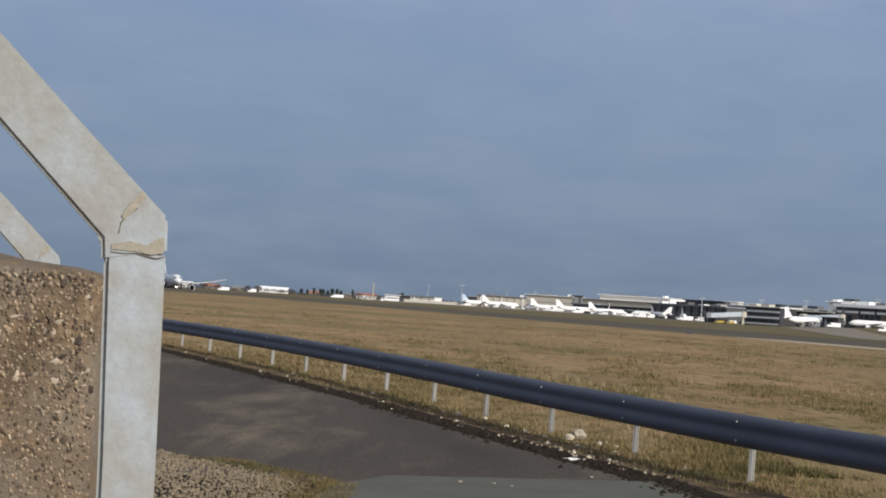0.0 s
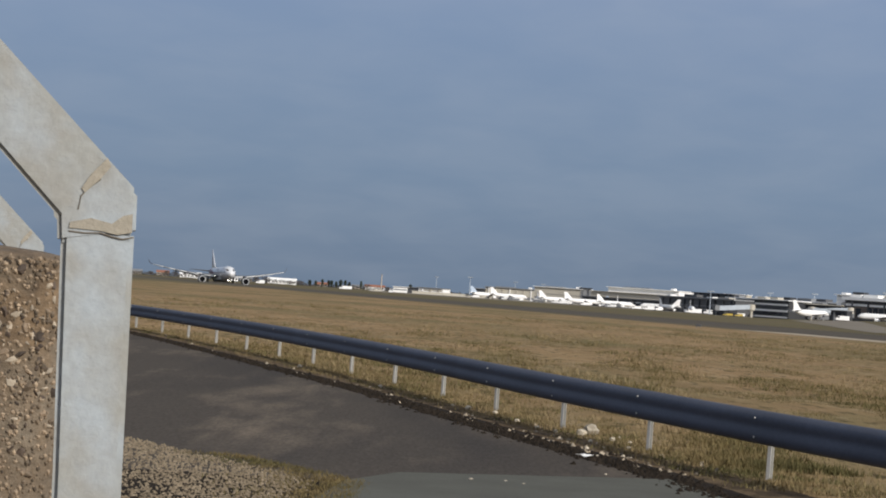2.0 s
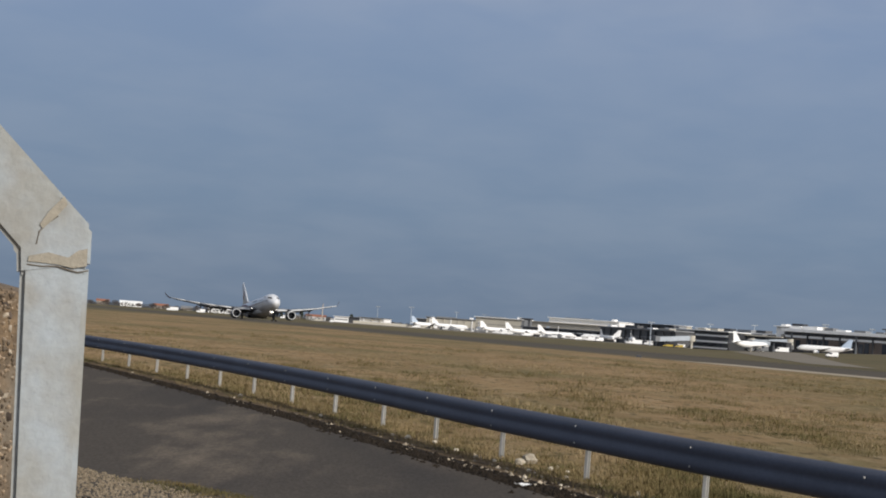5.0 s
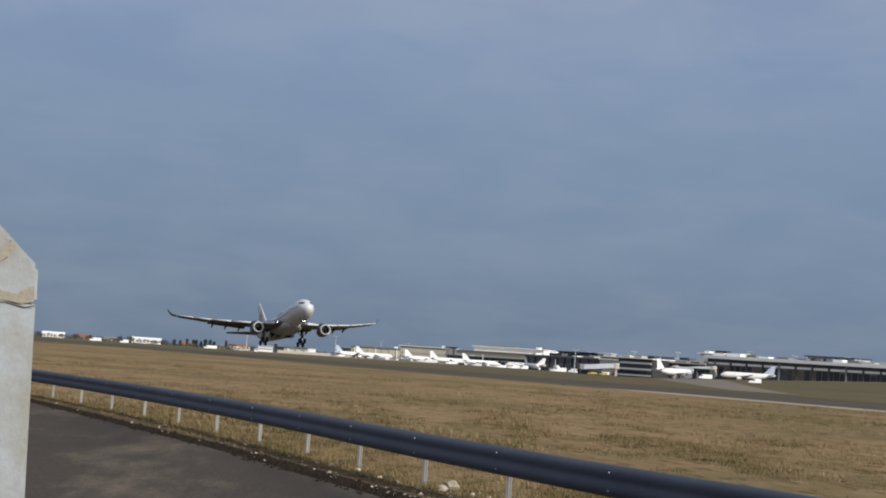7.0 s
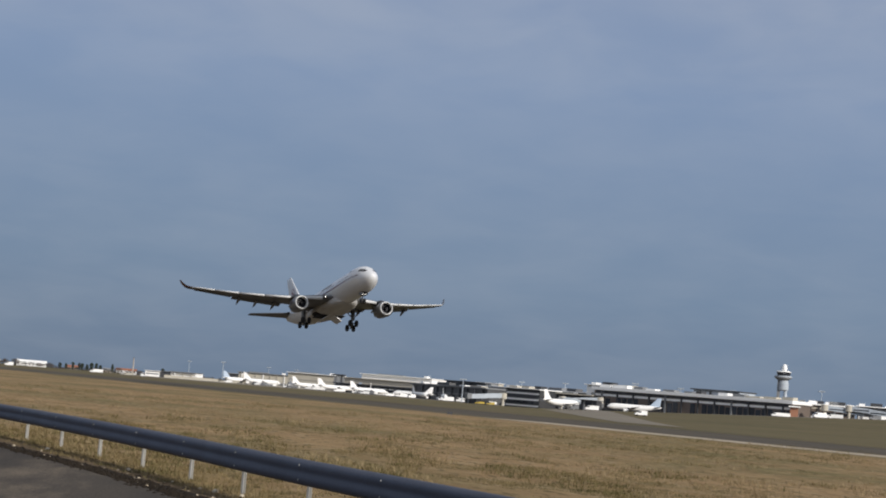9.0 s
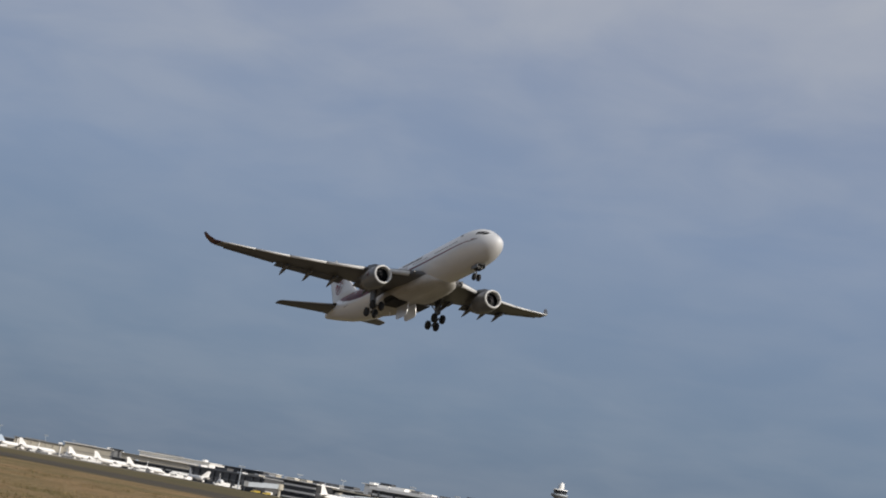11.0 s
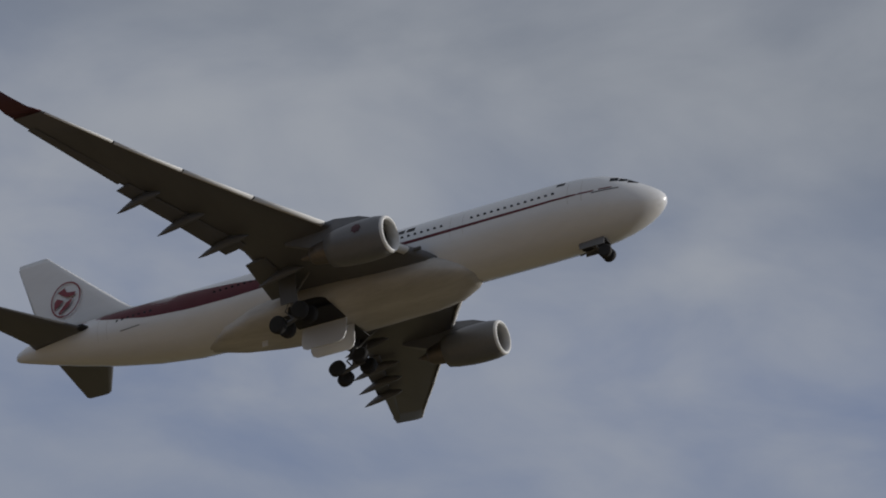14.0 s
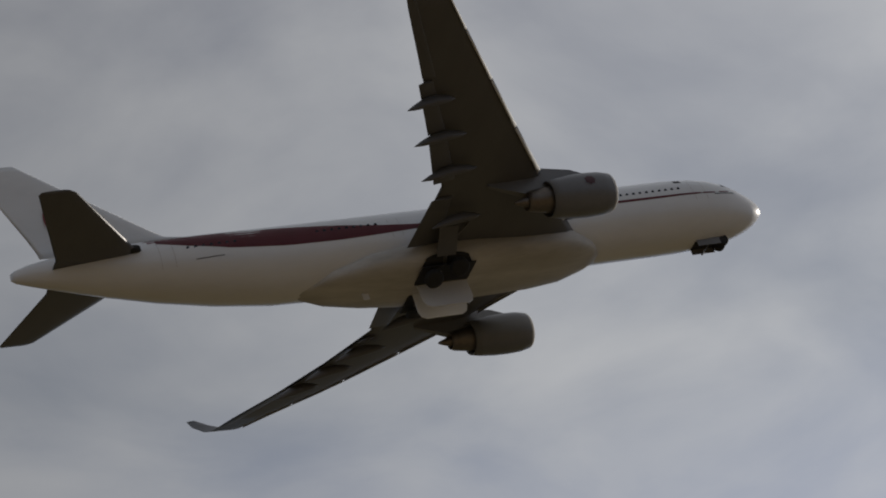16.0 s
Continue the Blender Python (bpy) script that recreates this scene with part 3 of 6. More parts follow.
def build_tufts():
    rnd = random.Random(7)
    v, f = [], []

    def tuft(x, y, h, w, n):
        for _ in range(n):
            a = rnd.uniform(0, 6.28)
            px, py = x + rnd.gauss(0, w), y + rnd.gauss(0, w)
            lean = rnd.uniform(0.2, 0.9) * h
            t = h * rnd.uniform(0.5, 1.1)
            s = max(0.006, h * 0.09)
            b = len(v)
            v.extend(((px - s * math.sin(a), py + s * math.cos(a), 0), (px + s * math.sin(a), py - s * math.cos(a), 0),
                      (px + lean * math.cos(a), py + lean * math.sin(a), t)))
            f.append((b, b + 1, b + 2))

    # beside the rail
    for _ in range(7000):
        k = rnd.uniform(1.5, 12.2)
        i = int(k)
        q = k - i
        (xa, ya), (xb, yb) = ROAD_EDGE[i], ROAD_EDGE[min(i + 1, len(ROAD_EDGE) - 1)]
        x, y = xa + (xb - xa) * q, ya + (yb - ya) * q
        o = abs(rnd.gauss(0, 1.35))
        if rnd.random() > 0.25 + o:
            continue
        x += 0.88 + o
        if rnd.random() < 0.4 and noise.noise(Vector((x * 0.9, y * 0.5, 5.0))) < 0:
            continue
        tuft(x, y, rnd.uniform(0.03, 0.10), 0.07, 7)
    me = bpy.data.meshes.new("verge_tufts")
    me.from_pydata(v, [], f)
    me.materials.append(M["verge"])
    tagged(new("verge_tufts", me), "short straw and olive grass tufts under the guard rail", "grass", kind="stuff")
    v.clear()
    f.clear()
    # rough grass at the road mouth
    for _ in range(1500):
        y = rnd.uniform(20.5, 25.5)
        x = -0.75 - max(0, y - 23.2) * 0.6 - abs(rnd.gauss(0, 0.45))
        tuft(x, y, rnd.uniform(0.02, 0.06), 0.05, 6)
    # the open field
    for _ in range(40000):
        y = 28 + 110 * rnd.random() ** 1.7
        x = rnd.uniform(-0.14, 0.24) * y + rnd.uniform(-2, 3)
        edge = np.interp(y, [p[1] for p in ROAD_EDGE], [p[0] for p in ROAD_EDGE])
        if x < edge + 1.0:
            continue
        if noise.noise(Vector((x * 0.55, y * 0.16, 2.0))) + 0.6 * noise.noise(Vector((x * 0.12, y * 0.04, 7.0))) < np.interp(y, (28, 48, 75), (-0.22, 0.0, 0.12)) + 0.25 * rnd.random():
            continue
        tuft(x, y, rnd.uniform(0.03, 0.08), 0.12, 6)
    me = bpy.data.meshes.new("grass_tufts")
    me.from_pydata(v, [], f)
    me.materials.append(M["tuft"])
    tagged(new("grass_tufts", me), "short dry grass tufts, straw and olive", "grass", kind="stuff")
    # taller clumps, olive and straw, thinning out with distance
    for name, mat, count, shift, label in (("olive_clumps", "tuft", 19000, 11.0, "dark olive grass clumps in the open field"), ("straw_clumps", "straw", 15000, 31.0, "pale straw grass clumps in the open field")):
        v.clear()
        f.clear()
        for _ in range(count):
            y = 29 + 190 * rnd.random() ** 2.5
            x = rnd.uniform(-0.15, 0.30) * y + rnd.uniform(-2, 3)
            edge = np.interp(y, [p[1] for p in ROAD_EDGE], [p[0] for p in ROAD_EDGE])
            if x < edge + 1.6:
                continue
            if noise.noise(Vector((x * 0.35, y * 0.09, shift))) + 0.7 * noise.noise(Vector((x * 0.07, y * 0.025, shift + 4))) < 0.02 + 0.25 * rnd.random():
                continue
            k = 1 + y / 90
            tuft(x, y, rnd.uniform(0.05, 0.12) * k ** 0.5, 0.08 * k, 9)
        me = bpy.data.meshes.new(name)
        me.from_pydata(v, [], f)
        me.materials.append(M[mat])
        tagged(new(name, me), label, "grass", kind="stuff")


# ---- guard rail ----
RAIL = ((7.6, 15.5), (6.4, 19.5), (5.15, 23.4), (3.90, 27.4), (2.84, 31.4), (1.86, 35.1), (0.93, 39.0), (0.02, 43.0), (-0.98, 47.0), (-2.04, 51.1), (-3.13, 55.1), (-4.25, 59.1),
        (-5.45, 63.1), (-6.70, 67.1), (-7.98, 71.1), (-9.3, 75.1), (-10.7, 79.0), (-12.2, 83.0), (-13.8, 87.0))
# W profile: offset towards the road, height
BEAM = ((-0.075, 0.770), (-0.075, 0.788), (-0.060, 0.799), (-0.040, 0.800), (0.010, 0.775), (0.044, 0.752), (0.058, 0.735), (0.064, 0.705), (0.064, 0.670), (0.058, 0.640), (0.055, 0.612),
        (0.060, 0.582), (0.072, 0.545), (0.078, 0.505), (0.074, 0.460), (0.058, 0.425), (0.036, 0.408), (0.010, 0.404), (-0.004, 0.410))


def build_rail():
    rail = new("guard_rail")
    tagged(rail, "long curved steel guard rail with dull blue-grey beam", "guard rail")
    fine = []
    for i in range(len(RAIL) - 1):
        p0, p1, p2, p3 = (Vector((*RAIL[min(max(j, 0), len(RAIL) - 1)], 0)) for j in (i - 1, i, i + 1, i + 2))
        for k in range(3):
            t = k / 3
            fine.append(0.5 * (2 * p1 + (p2 - p0) * t + (2 * p0 - 5 * p1 + 4 * p2 - p3) * t * t + (3 * p1 - p0 - 3 * p2 + p3) * t ** 3))
    fine.append(Vector((*RAIL[-1], 0)))

    def side(i):
        d = (fine[min(i + 1, len(fine) - 1)] - fine[max(i - 1, 0)]).normalized()
        return Vector((-d.y, d.x, 0))

    # one beam length for every post gap
    for s in range(len(RAIL) - 1):
        rings = []
        for i in range(3 * s, 3 * s + 4):
            n = side(i)
            rings.append([fine[i] + n * (o + 0.002 * (s % 2) + 0.06) + Vector((0, 0, z)) for o, z in BEAM]
                         + [fine[i] + n * (o + 0.002 * (s % 2) + 0.056) + Vector((0, 0, z)) for o, z in BEAM[::-1]])
        beam = part("beam", loft(rings, caps=False), M["steel"], rail, smooth=True)
        # bolts at the lap of two beams
        for dz in (0.712, 0.484):
            n = side(3 * s)
            c = fine[3 * s] + n * (0.15 + 0.002 * (s % 2)) + (fine[3 * s + 1] - fine[3 * s]) * 0.12
            part("bolt", tube((c + Vector((0, 0, dz)), c + n * 0.012 + Vector((0, 0, dz))), (0.014, 0.011), 6), M["zinc"], beam, "bright bolt head")
    # sigma posts with a spacer and a bolt head
    bm = bmesh.new()
    pts = ((-0.034, 0.024), (-0.034, -0.024), (0.034, -0.024), (0.034, 0.024), (0.027, 0.024), (0.027, -0.017), (-0.027, -0.017), (-0.027, 0.024))
    lo = [bm.verts.new((x, y, -0.15)) for x, y in pts]
    hi = [bm.verts.new((x, y, 0.62)) for x, y in pts]
    for k in range(8):
        bm.faces.new((lo[k], lo[(k + 1) % 8], hi[(k + 1) % 8], hi[k]))
    bm.faces.new(hi)
    bm.faces.new(lo[::-1])
    bmesh.ops.recalc_face_normals(bm, faces=bm.faces)
    post_me = part("post", bm, M["zinc"], rail).data
    first = bpy.data.objects["post"]
    sp = box(-0.04, 0.04, -0.02, 0.03, 0.52, 0.68, 0.006)
    spacer_me = None
    for k in range(1, len(RAIL) - 1):
        n = side(3 * k)
        ang = math.degrees(math.atan2(n.y, n.x))
        m = pose(RAIL[k][0], RAIL[k][1], 0, random.Random(k).uniform(-1, 1), 0, ang + 35)
        if k == 1:
            first.matrix_basis = m
            post = first
        else:
            post = again("post", post_me, rail, m)
        if spacer_me is None:
            spacer = part("spacer", sp, M["steel"], post)
            spacer_me = spacer.data
        else:
            again("spacer", spacer_me, post, pose(0, 0, 0))


def build_debris():
    rnd = random.Random(11)

    def stone(x, y, r, label):
        bm = bmesh.new()
        bmesh.ops.create_icosphere(bm, subdivisions=2, radius=r)
        off = rnd.uniform(0, 50)
        for p in bm.verts:
            k = noise.noise(p.co * (1.3 / r) + Vector((off, 0, 0)))
            p.co *= 1 + 0.45 * k
            p.co.z *= 0.75
        low = min(p.co.z for p in bm.verts)
        ob = part("stone", bm, M["stone"])
        ob.location = (x, y, -low - 0.15 * r)
        ob.rotation_euler = (0, 0, rnd.uniform(0, 6))
        tagged(ob, label, "stone", "stones beside the road")

    stone(2.22, 34.0, 0.115, "pale chunk of broken limestone on the verge")
    stone(2.06, 33.7, 0.07, "pale chunk of broken limestone on the verge")
    for x, y, r in ((1.95, 30.6, .03), (2.1, 32.2, .035), (2.45, 32.8, .04), (2.65, 32.3, .035), (2.55, 31.2, .03), (1.7, 33.9, .035), (1.45, 34.6, .04), (0.9, 38.0, .045),
                    (0.45, 38.8, .05), (0.2, 39.6, .035), (-0.3, 41.5, .03), (2.9, 30.2, .03), (3.3, 29.1, .03), (2.35, 29.6, .025), (1.2, 36.1, .04), (2.2, 31.0, .025),
                    (-3.3, 52.8, .05), (-1.2, 45.0, .045), (0.72, 24.4, .02), (0.35, 24.3, .025), (0.9, 24.2, .02), (1.9, 26.3, .02), (2.6, 33.5, .03), (2.0, 29.2, .03)):
        stone(x, y, r, "small pale stone lying on the soil verge")
    # fine rubble strewn over the verge
    v, f = [], []
    for _ in range(330):
        k = min(11.8, 2.0 + rnd.expovariate(1 / 3.0))
        i, q = int(k), k - int(k)
        (xa, ya), (xb, yb) = ROAD_EDGE[i], ROAD_EDGE[i + 1]
        x, y = xa + (xb - xa) * q + 0.2 + abs(rnd.gauss(0, 0.75)), ya + (yb - ya) * q
        r = min(0.05, 0.010 + rnd.expovariate(1 / 0.010))
        b = len(v)
        v += [(x + r * rnd.uniform(0.6, 1.3) * math.cos(a), y + r * rnd.uniform(0.6, 1.3) * math.sin(a), 0.004) for a in (0.3, 1.6, 2.8, 4.0, 5.2)]
        v.append((x + rnd.uniform(-0.4, 0.4) * r, y, 0.004 + r * rnd.uniform(0.6, 1.2)))
        f += [(b + j, b + (j + 1) % 5, b + 5) for j in range(5)]
    me = bpy.data.meshes.new("rubble")
    me.from_pydata(v, [], f)
    me.materials.append(M["rubble"])
    tagged(new("rubble", me), "pale broken rubble strewn over the earth verge", "rubble", kind="stuff")
    # a paper scrap
    bm = bmesh.new()
    bmesh.ops.create_grid(bm, x_segments=4, y_segments=3, size=0.5)
    for p in bm.verts:
        p.co = Vector((p.co.x * 0.22, p.co.y * 0.10, 0.025 + 0.02 * math.sin(p.co.x * 7 + p.co.y * 4)))
    bmesh.ops.solidify(bm, geom=bm.faces[:], thickness=0.002)
    ob = part("paper_scrap", bm, M["white_far"])
    ob.location = (1.82, 28.95, 0.012)
    tagged(ob, "crumpled white paper scrap at the road edge", "litter")


# ---- fence posts and pillar ----
def crank_post(name, x, y, label, drop=0.015):
    """Concrete fence post, bent outward at the top, cast in one piece with a patched bend."""
    post = new(name)
    post.matrix_basis = pose(x + 0.049, y, -drop, 0, -1.4, 8.5)
    tagged(post, label, "fence post", "concrete fence posts")
    w, d = 0.104, 0.12
    prof = ((0, 2.005), (0, 2.079), (-0.055, 2.135), (-0.80, 2.897), (-0.885, 2.832), (-0.133, 2.033), (-0.130, 1.985))
    bm = bmesh.new()
    fr = [bm.verts.new((px, 0, pz)) for px, pz in prof]
    bk = [bm.verts.new((px, d, pz)) for px, pz in prof]
    bm.faces.new(fr)
    bm.faces.new(bk[::-1])
    for k in range(len(prof)):
        bm.faces.new((fr[k], bk[k], bk[(k + 1) % len(prof)], fr[(k + 1) % len(prof)]))
    bmesh.ops.recalc_face_normals(bm, faces=bm.faces)
    bmesh.ops.bevel(bm, geom=bm.edges[:], offset=0.008, segments=2, affect="EDGES")
    part("arm", bm, M["concrete"], post)
    bm = bmesh.new()
    lo = [bm.verts.new(p) for p in ((-0.122, 0, -0.3), (-0.012, 0, -0.3), (-0.012, d, -0.3), (-0.122, d, -0.3))]
    mid = [bm.verts.new(p) for p in ((-0.120, 0.001, 1.6), (-0.004, 0.001, 1.6), (-0.004, d, 1.6), (-0.120, d, 1.6))]
    hi = [bm.verts.new(p) for p in ((-0.125, 0.002, 2.003), (-0.002, 0.002, 2.003), (-0.002, d, 2.003), (-0.125, d, 2.003))]
    for a, b in ((lo, mid), (mid, hi)):
        for k in range(4):
            bm.faces.new((a[k], a[(k + 1) % 4], b[(k + 1) % 4], b[k]))
    bm.faces.new(hi)
    bm.faces.new(lo[::-1])
    bmesh.ops.recalc_face_normals(bm, faces=bm.faces)
    bmesh.ops.bevel(bm, geom=[e for e in bm.edges if abs(e.verts[0].co.z - e.verts[1].co.z) > 0.2], offset=0.010, segments=2, affect="EDGES")
    part("shaft", bm, M["concrete"], post)
    # repair patches and cracks at the bend, 3 mm proud
    rnd = random.Random(3)

    def patch(outline, mat, nm, proud):
        b = bmesh.new()
        ff = b.faces.new([b.verts.new((px, -proud, pz)) for px, pz in outline])
        g = bmesh.ops.extrude_face_region(b, geom=[ff])
        bmesh.ops.translate(b, verts=[q for q in g["geom"] if isinstance(q, bmesh.types.BMVert)], vec=(0, proud + 0.004, 0))
        bmesh.ops.recalc_face_normals(b, faces=b.faces)
        part(nm, b, mat, post)

    patch(((-0.078, 2.105), (-0.052, 2.133), (-0.046, 2.118), (-0.062, 2.098), (-0.088, 2.072), (-0.094, 2.080)), M["mortar"], "repair_patch", 0.003)
    patch(((-0.110, 2.022), (-0.112, 2.012), (-0.060, 2.009), (-0.030, 2.003), (-0.006, 2.008), (-0.006, 2.040), (-0.022, 2.036), (-0.040, 2.022), (-0.075, 2.030)), M["mortar"],
          "repair_patch", 0.003)
    for line in (((-0.112, 2.007), (-0.085, 2.004), (-0.06, 2.006), (-0.04, 2.000), (-0.022, 1.996), (-0.003, 2.001)), ((-0.098, 2.045), (-0.094, 2.066), (-0.08, 2.083), (-0.062, 2.097))):
        tb = tube([(px, -0.001, pz + rnd.uniform(-0.001, 0.001)) for px, pz in line], 0.0014, 5)
        part("crack", tb, M["crack"], post)
    return post


def build_pillar():
    x0, x1, y0, y1, top = -1.33, -0.792, 5.28, 5.80, 1.955
    pil = new("concrete_pillar")
    pil.matrix_basis = pose((x0 + x1) / 2, (y0 + y1) / 2, 0)
    tagged(pil, "rough brown exposed-gravel concrete gate pillar with domed top", "pillar")
    hw, hd = (x1 - x0) / 2, (y1 - y0) / 2
    rings = []
    for z, s in ((-0.2, 1.0), (0.6, 1.0), (1.2, 1.0), (1.6, 1.0), (top - 0.05, 1.0), (top - 0.02, 0.985), (top - 0.006, 0.93), (top + 0.012, 0.6), (top + 0.02, 0.2)):
        ring = []
        for k in range(48):
            a = 2 * math.pi * k / 48
            c, s_ = math.cos(a), math.sin(a)
            r = 1 / (abs(c) ** 6 + abs(s_) ** 6) ** (1 / 6)
            j = 1 + 0.012 * noise.noise(Vector((c * 3, s_ * 3, z * 3)))
            ring.append((hw * r * c * s * j, hd * r * s_ * s * j, z + (0.012 * (1 - c) if z > 1.9 else 0) - (0.012 if z > 1.9 else 0)))
        rings.append(ring)
    part("shaft", loft(rings), M["matrix"], pil, smooth=True)
    # pebbles of the aggregate that stand out of the camera-side faces
    rnd = random.Random(5)
    kinds = []
    for q in range(6):
        bm = bmesh.new()
        bmesh.ops.create_icosphere(bm, subdivisions=1, radius=1.0)
        for p in bm.verts:
            p.co *= 1 + 0.3 * rnd.uniform(-1, 1)
        me = bpy.data.meshes.new("pebble")
        bm.to_mesh(me)
        bm.free()
        me.materials.append(M[("pebble", "pebble_light", "pebble_dark")[q % 3]])
        kinds.append(me)
    for k in range(300):
        z = rnd.uniform(1.5, top - 0.02)
        x = hw * rnd.uniform(-0.55, 0.97)
        y = -hd * (1 - (abs(x) / hw) ** 6) ** (1 / 6)
        r = min(0.017, 0.0045 + rnd.expovariate(1 / 0.0042))
        again("pebble", kinds[k % 6], pil, pose(x, y + r * 0.25, z, rnd.uniform(0, 360), rnd.uniform(0, 360), 0) @ Matrix.Diagonal((r, r * rnd.uniform(0.4, 0.7), r * rnd.uniform(0.5, 1), 1)))
    v, f = [], []
    for k in range(2300):
        z = rnd.uniform(1.35, top - 0.01)
        x = hw * rnd.uniform(-0.6, 0.98)
        y = -hd * (1 - (abs(x) / hw) ** 6) ** (1 / 6) * 1.002
        r = rnd.uniform(0.0022, 0.0065)
        b = len(v)
        v += [(x + r * rnd.uniform(0.6, 1.2) * math.cos(a), y, z + r * rnd.uniform(0.6, 1.2) * math.sin(a)) for a in (0, 1.25, 2.5, 3.8, 5.0)]
        v.append((x, y - r * 0.6, z))
        f += [(b + i, b + (i + 1) % 5, b + 5) for i in range(5)]
    me = bpy.data.meshes.new("small_pebbles")
    me.from_pydata(v, [], f)
    me.materials.append(M["grit"])
    ob = new("small_pebbles", me)
    ob.parent = pil
    tagged(ob, kind="stuff")


build_ground()
build_paving()
build_gravel()
build_clods()
build_tufts()
build_rail()
build_debris()
near_post = crank_post("fence_post", -0.557, 4.58, "weathered pale concrete fence post with cranked top and mended crack")
crank_post("fence_post", -1.685, 10.0, "pale concrete fence post with cranked top behind the pillar", 0.06)
build_pillar()


# ---- the airliner that takes off (nose at the origin, x forward, y to its left) ----
FUSE = ((0.0, -0.86, -0.98, 0.06), (0.12, -0.55, -1.32, 0.40), (0.4, -0.22, -1.62, 0.74), (0.9, 0.22, -1.93, 1.14), (1.6, 0.72, -2.20, 1.55), (2.4, 1.30, -2.42, 1.90),
        (3.3, 1.86, -2.58, 2.20), (4.5, 2.36, -2.70, 2.48), (6.0, 2.66, -2.78, 2.69), (8.0, 2.80, -2.82, 2.80), (10.0, 2.82, -2.82, 2.82), (37.0, 2.82, -2.82, 2.82),
        (41.0, 2.82, -2.66, 2.80), (45.0, 2.82, -2.18, 2.66), (49.0, 2.78, -1.45, 2.32), (52.5, 2.62, -0.72, 1.80), (55.5, 2.32, -0.05, 1.20), (57.5, 1.95, 0.42, 0.72),
        (58.5, 1.60, 0.68, 0.38), (58.8, 1.40, 0.85, 0.15))
_fx = [s[0] for s in FUSE]


def sag(s):
    """Height of the fuselage axis against the line from nose tip to tail cone."""
    return float(np.interp(s, (0, 2, 5, 10, 42, 50, 57, 58.8), (-0.05, -0.25, -0.48, -0.55, -0.55, -0.42, -0.08, 0)))


def fuse(s):
    t, b, w = (float(np.interp(s, _fx, [q[k] for q in FUSE])) for k in (1, 2, 3))
    return (t + b) / 2 + sag(s), (t - b) / 2, w


def skin(s, z, off=0.0):
    """Half-width of the fuselage at s metres aft and height z."""
    c, r, w = fuse(s)
    q = max(0.0, 1 - ((z - c) / r) ** 2)
    return w * math.sqrt(q) + off


def foil(chord, thick, n=9):
    """Closed outline of a wing section, leading edge at x = 0, running aft."""
    xs = [0.5 * (1 - math.cos(math.pi * k / (n - 1))) for k in range(n)]
    th = [thick * 5 * (0.2969 * math.sqrt(x) - 0.126 * x - 0.3516 * x * x + 0.2843 * x ** 3 - 0.1015 * x ** 4) for x in xs]
    up = [(-x * chord, (t * 1.1 + 0.012 * math.sin(math.pi * x)) * chord) for x, t in zip(xs, th)]
    lo = [(-x * chord, (-t * 0.9 + 0.012 * math.sin(math.pi * x)) * chord) for x, t in zip(xs, th)]
    return up + lo[-2:0:-1]


def surface(stations, upright=False):
    """Loft of wing sections: (x of leading edge, y, z, chord, thickness ratio, twist)."""
    rings = []
    for x, y, z, c, t, tw in stations:
        ring = []
        for px, pz in foil(c, t):
            qx = px * math.cos(radians(tw)) - pz * math.sin(radians(tw))
            qz = px * math.sin(radians(tw)) + pz * math.cos(radians(tw))
            ring.append((x + qx, y + qz, z) if upright else (x + qx, y, z + qz))
        rings.append(ring)
    return loft(rings)


def revolve(prof, sides=32, caps=True):
    """A body of revolution about the x axis."""
    return loft([[(x, r * math.cos(2 * math.pi * k / sides), r * math.sin(2 * math.pi * k / sides)) for k in range(sides)] for x, r in prof], caps)


def side_band(s0, s1, lo, hi, sign, off, n=60):
    """A thin painted band on the fuselage side between two heights that follow s."""
    bm = bmesh.new()
    rows = []
    for k in range(n + 1):
        s = s0 + (s1 - s0) * k / n
        a, b = lo(s) + sag(s), hi(s) + sag(s)
        rows.append([bm.verts.new((-s, sign * skin(s, a + (b - a) * q / 6, off), a + (b - a) * q / 6)) for q in range(7)])
    for a, b in zip(rows, rows[1:]):
        for q in range(6):
            bm.faces.new((a[q], a[q + 1], b[q + 1], b[q]))
    bmesh.ops.solidify(bm, geom=bm.faces[:], thickness=0.006)
    bmesh.ops.recalc_face_normals(bm, faces=bm.faces)
    return bm


def lamp_in_tube(name, label, x, y, z, r, depth, parent, mat):
    """A glowing lens at the bottom of a forward-facing tube, added to block it from the side."""
    ring = lambda px, q: [(px, y + q * math.cos(k * math.pi / 8), z + q * math.sin(k * math.pi / 8)) for k in range(16)]
    lens = part(name, loft([ring(x, r * 0.5), ring(x, r * 0.98), ring(x + 0.02, r * 0.9), ring(x + 0.05, r * 0.4)]), M["lamp"], parent, label)
    part("light_housing", loft([ring(x - 0.06, r * 0.6), ring(x - 0.04, r + 0.03), ring(x + depth, r + 0.03), ring(x + depth, r), ring(x - 0.01, r)]), mat, lens)


WING = ((-16.4, 0.8, -2.15, 15.0, 0.12, 0), (-18.0, 2.7, -2.0, 13.0, 0.13, 0), (-19.95, 5.4, -1.72, 10.8, 0.12, 0), (-22.7, 9.3, -1.45, 7.8, 0.11, 0), (-26.5, 14.8, -0.65, 6.05, 0.105, 0),
        (-30.3, 20.4, 0.28, 4.6, 0.10, -0.5), (-33.7, 25.4, 1.36, 3.25, 0.10, -1), (-35.5, 28.2, 1.92, 2.5, 0.10, -1))


def wing_at(y):
    ys = [q[1] for q in WING]
    return [float(np.interp(y, ys, [q[k] for q in WING])) for k in (0, 2, 3)]


